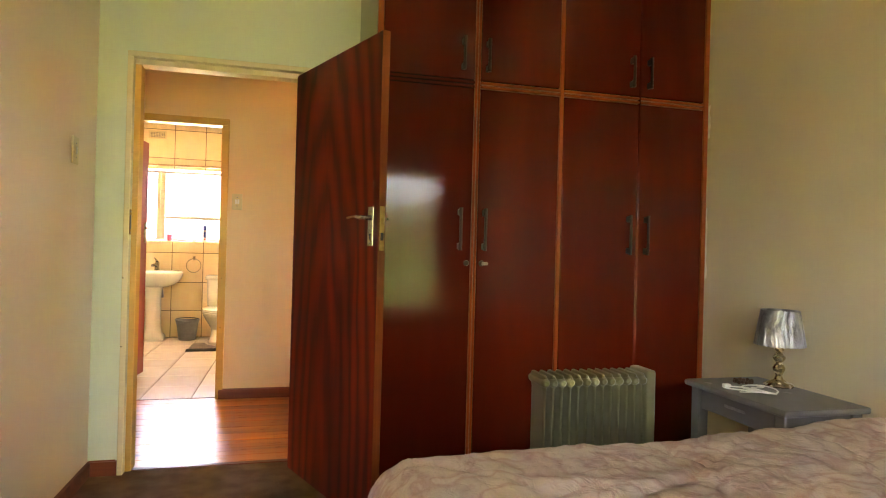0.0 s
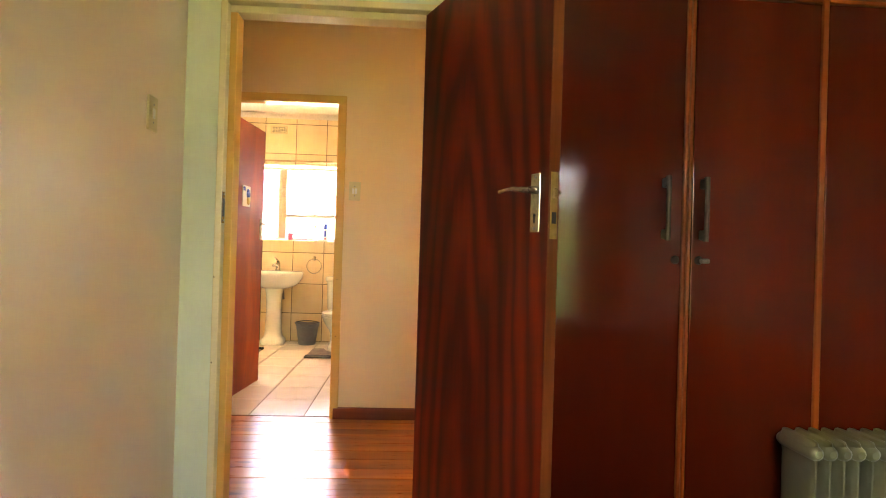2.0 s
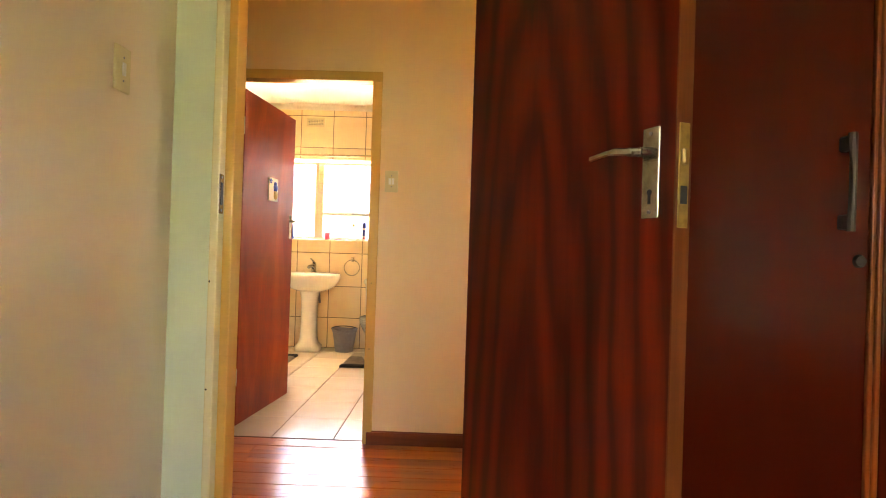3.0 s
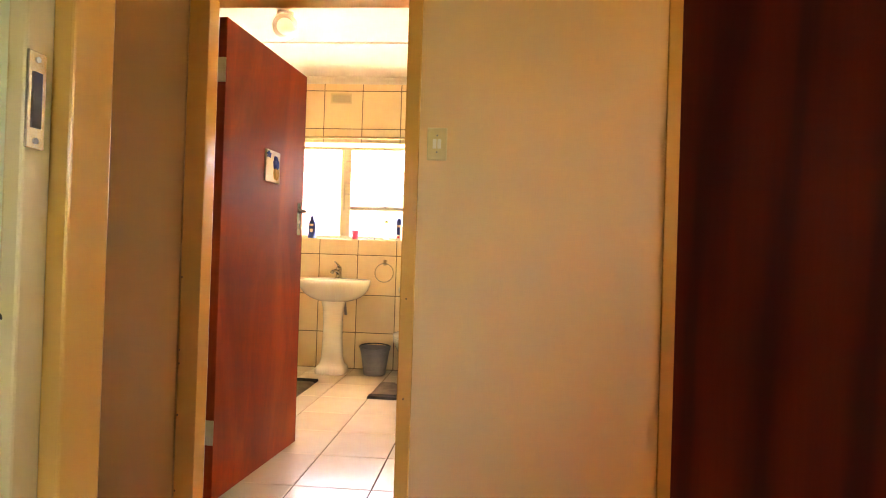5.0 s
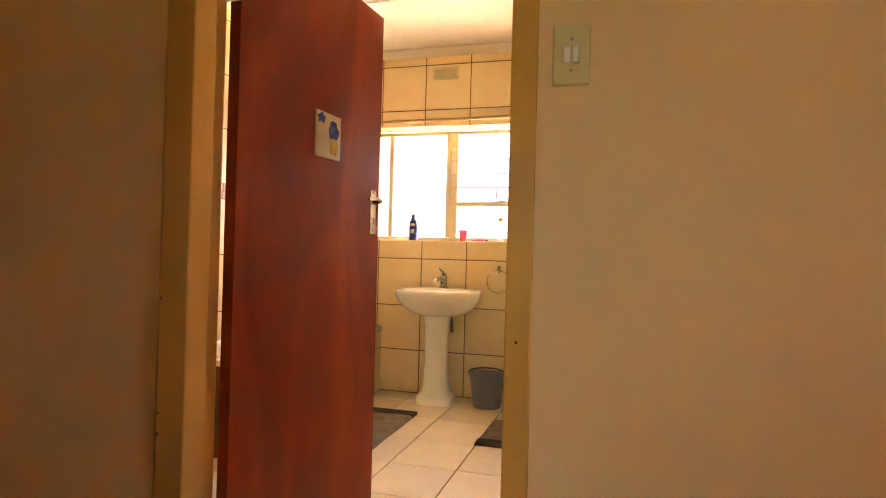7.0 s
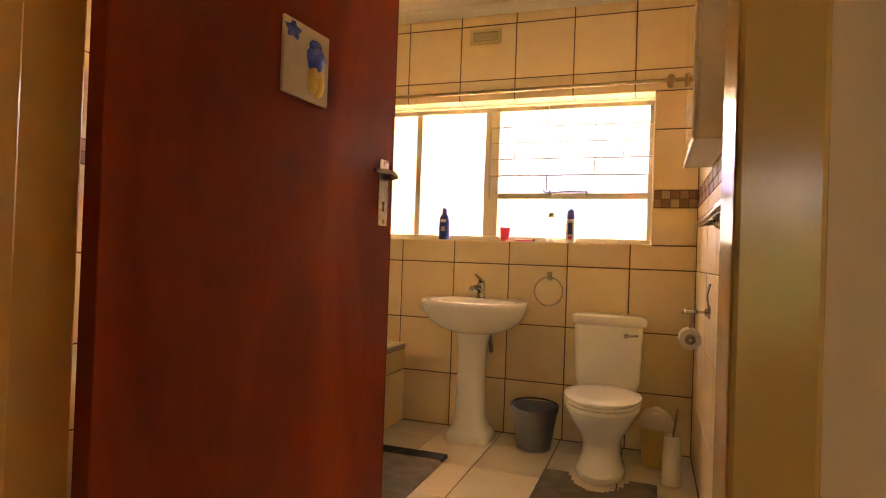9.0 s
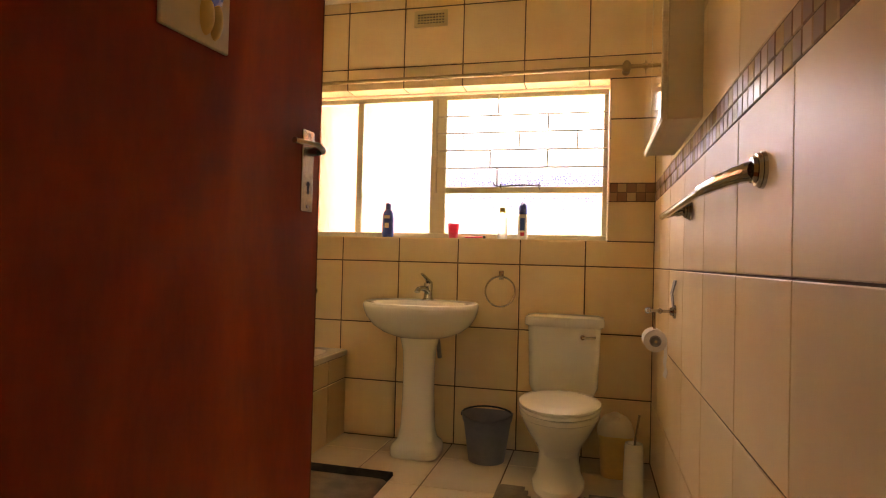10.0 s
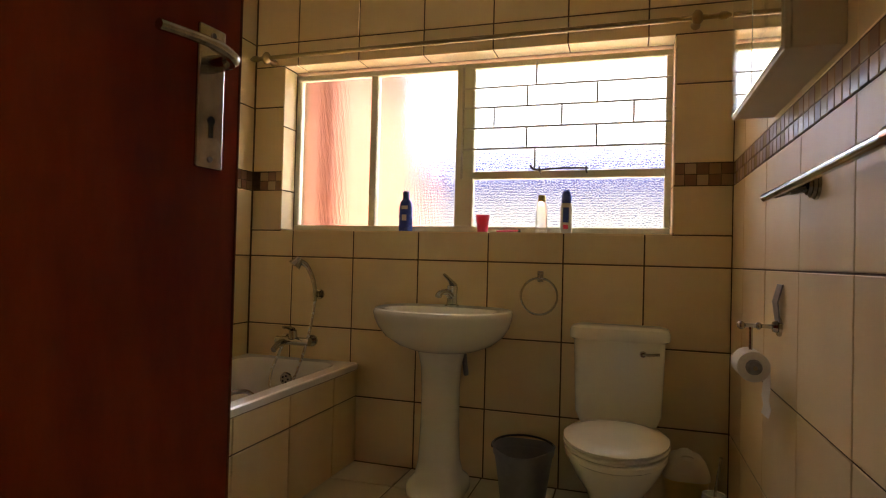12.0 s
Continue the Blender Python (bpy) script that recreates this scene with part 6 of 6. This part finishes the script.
spl = structure("trim_splashback", boxes((KX[0], KX[-1], BATH_N - 0.006, BATH_N - 0.0005, 0.876, KW[2])), M_GROUT_LIGHT, "white tiled splashback")
lay(spl, (0, BATH_N - 0.009, 0), (1, 0, 0), (0, 0, 1), [KX[0] + 0.2 * i for i in range(10)], [0.878, 1.03, KW[2]], M_SPLASH, joint=0.003, t=0.003)
structure("window_sill_kitchen", box(bmesh.new(), KW[0], KW[1], BATH_N - 0.03, 7.90, KW[2] + 0.001, KW[2] + 0.007, 0.002), M_SPLASH, "white kitchen window sill")

# ---- outside ----
# the house roof, unseen; eaves sized to keep sun off the north windows
structure("roof_house", boxes((-4.6, 4.2, BED_S - 0.9, OUT_N + 0.78, TOP + 0.13, TOP + 0.24)), M_ROOF, "unseen house roof, eaves added to shade the windows")
gs = 60
structure("ground", boxes((-gs, gs, -gs, gs, -0.55, -0.35)), M_LAWN, "dry lawn around the house")
# paving out of view, made pale to bounce sunlight indoors
structure("paving_north", boxes((-8, 8, OUT_N + 0.002, 13.5, -0.352, -0.20)), plain("pale_paving", (0.70, 0.65, 0.57), 0.85, var=0.12, scale=5), "unseen pale concrete paving, bounces sun into the rooms")
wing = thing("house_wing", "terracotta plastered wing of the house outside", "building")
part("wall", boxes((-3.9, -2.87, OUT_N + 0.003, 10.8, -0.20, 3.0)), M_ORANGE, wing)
part("roof", box(bmesh.new(), -4.1, -2.70, OUT_N + 0.003, 11.0, 3.0, 3.12, 0.02), M_ROOF, wing)
part("downpipe", rod((-2.80, 8.75, -0.19), (-2.80, 8.75, 3.0), 0.05), plain("brown_pipe", (0.22, 0.07, 0.04), 0.5, var=0.1), wing, "brown downpipe", True)
nb = thing("neighbour_house", "low neighbouring house with slate-coloured roof", "building")
part("wall", boxes((-9.5, 3.6, 24.0, 30.0, -0.35, 2.8)), paint("neighbour_wall", (0.62, 0.58, 0.52), 0.8), nb)
bm = bmesh.new()
rings(bm, [[(-10.2, 23.4, 2.8), (-10.2, 30.6, 2.8), (-8.5, 27, 5.5)], [(4.2, 23.4, 2.8), (4.2, 30.6, 2.8), (2.4, 27, 5.5)]])
bmesh.ops.recalc_face_normals(bm, faces=bm.faces)
part("roof", bm, M_ROOF, nb)


def hedge(label, x0, x1, y0, y1, z0, z1, seed, count, leaf):
    h = thing("hedge", label, "hedge")
    rng = random.Random(seed)
    core = bmesh.new()
    box(core, x0 + 0.25, x1 - 0.25, y0 + 0.25, y1 - 0.25, z0, z1 - 0.25)
    part("branches", core, leaf, h)
    verts, faces = [], []
    for _ in range(count):
        fx, fz = rng.random(), rng.random()
        top = z1 + 0.25 * noise.noise((fx * 9, seed, 0))
        c = Vector((x0 + (x1 - x0) * fx, y0 + rng.random() ** 2 * (y1 - y0) if rng.random() < 0.75 else rng.uniform(y0, y1), z0 + (top - z0) * (fz if rng.random() < 0.75 else rng.uniform(0.85, 1.03))))
        a, b = rng.uniform(0, 6.28), rng.uniform(-1.0, 1.0)
        u = Vector((math.cos(a), math.sin(a), b)).normalized() * rng.uniform(0.05, 0.10)
        v = Vector((-math.sin(a), math.cos(a), rng.uniform(-0.8, 0.8))).normalized() * rng.uniform(0.022, 0.045)
        k = len(verts)
        verts += [c - u, c + v, c + u, c - v]
        faces.append((k, k + 1, k + 2, k + 3))
    me = bpy.data.meshes.new("leaves")
    me.from_pydata([tuple(v) for v in verts], [], faces)
    me.materials.append(leaf)
    lf = new("leaves", me)
    lf.parent = h
    tagged(lf, kind="stuff")
    return h


hedge("dense green garden hedge beyond the kitchen window", 1.0, 8.5, 13.6, 14.8, -0.35, 2.05, 4, 14000, M_HEDGE)
hedge("green shrubs outside the bedroom window", -4.5, 5.5, -6.6, -5.2, -0.35, 2.2, 8, 12000, M_SHRUB)

# patio roof seen from the kitchen
pr = thing("patio_roof", "steel-framed patio roof outside the kitchen window", "patio roof")
for x in (1.6, 4.3, 7.0):
    part("post", rod((x, 12.6, -0.20), (x, 12.6, 2.05), 0.04), M_POLE, pr)
part("beam", box(bmesh.new(), 1.2, 7.4, 12.55, 12.65, 2.05, 2.15, 0.01), M_POLE, pr)
for x in (1.6, 3.0, 4.3, 5.7, 7.0):
    part("rafter", tube(bmesh.new(), [(x, 12.6, 2.17), (x + 1.2, 9.6, 2.75)], 0.03, 8), M_POLE, pr)

# ---- floors laid board by board ----
ny = 11
bw = (4.70 - 3.275) / ny
rngb = random.Random(21)
for j in range(ny):
    y0 = 3.275 + bw * j
    cuts = [HALL_W + 0.002, rngb.uniform(-2.0, -0.9), rngb.uniform(0.2, 1.2), HALL_E - 0.002]
    for a, b in zip(cuts, cuts[1:]):
        ob = new("floorboard", tile_mesh(b - a - 0.0015, bw - 0.002, 0.014, M_BOARD, 0.0015))
        ob.parent = hall_floor
        ob.matrix_basis = pose((a + b) / 2, y0 + bw / 2, rngb.uniform(-0.0008, 0.0004))

# kitchen tiles, laid on the diagonal
T = 0.33
c45 = math.cos(radians(45))
me = tile_mesh(T - 0.006, T - 0.006, 0.006, M_KITTILE)
for i in range(-14, 22):
    for j in range(-14, 22):
        x = 1.4 + (i - j) * T * c45
        y = 6.2 + (i + j) * T * c45
        if -0.12 < x < 3.17 and 4.83 < y < 7.42:
            ob = new("tile", me)
            ob.parent = kit_floor
            ob.matrix_basis = pose(x, y, 0, 0, 0, 45)
# bedroom threshold strip
structure("trim_threshold", box(bmesh.new(), BD[0] + 0.03, BD[1] - 0.03, 3.255, 3.29, -0.01, 0.004, 0.002), M_SKIRT, "worn threshold strip")
structure("trim_threshold_bathroom", box(bmesh.new(), TD[0] + 0.05, TD[1] - 0.05, 4.692, 4.702, -0.01, 0.003, 0.001), M_GROUT, "dark joint at the bathroom doorway")
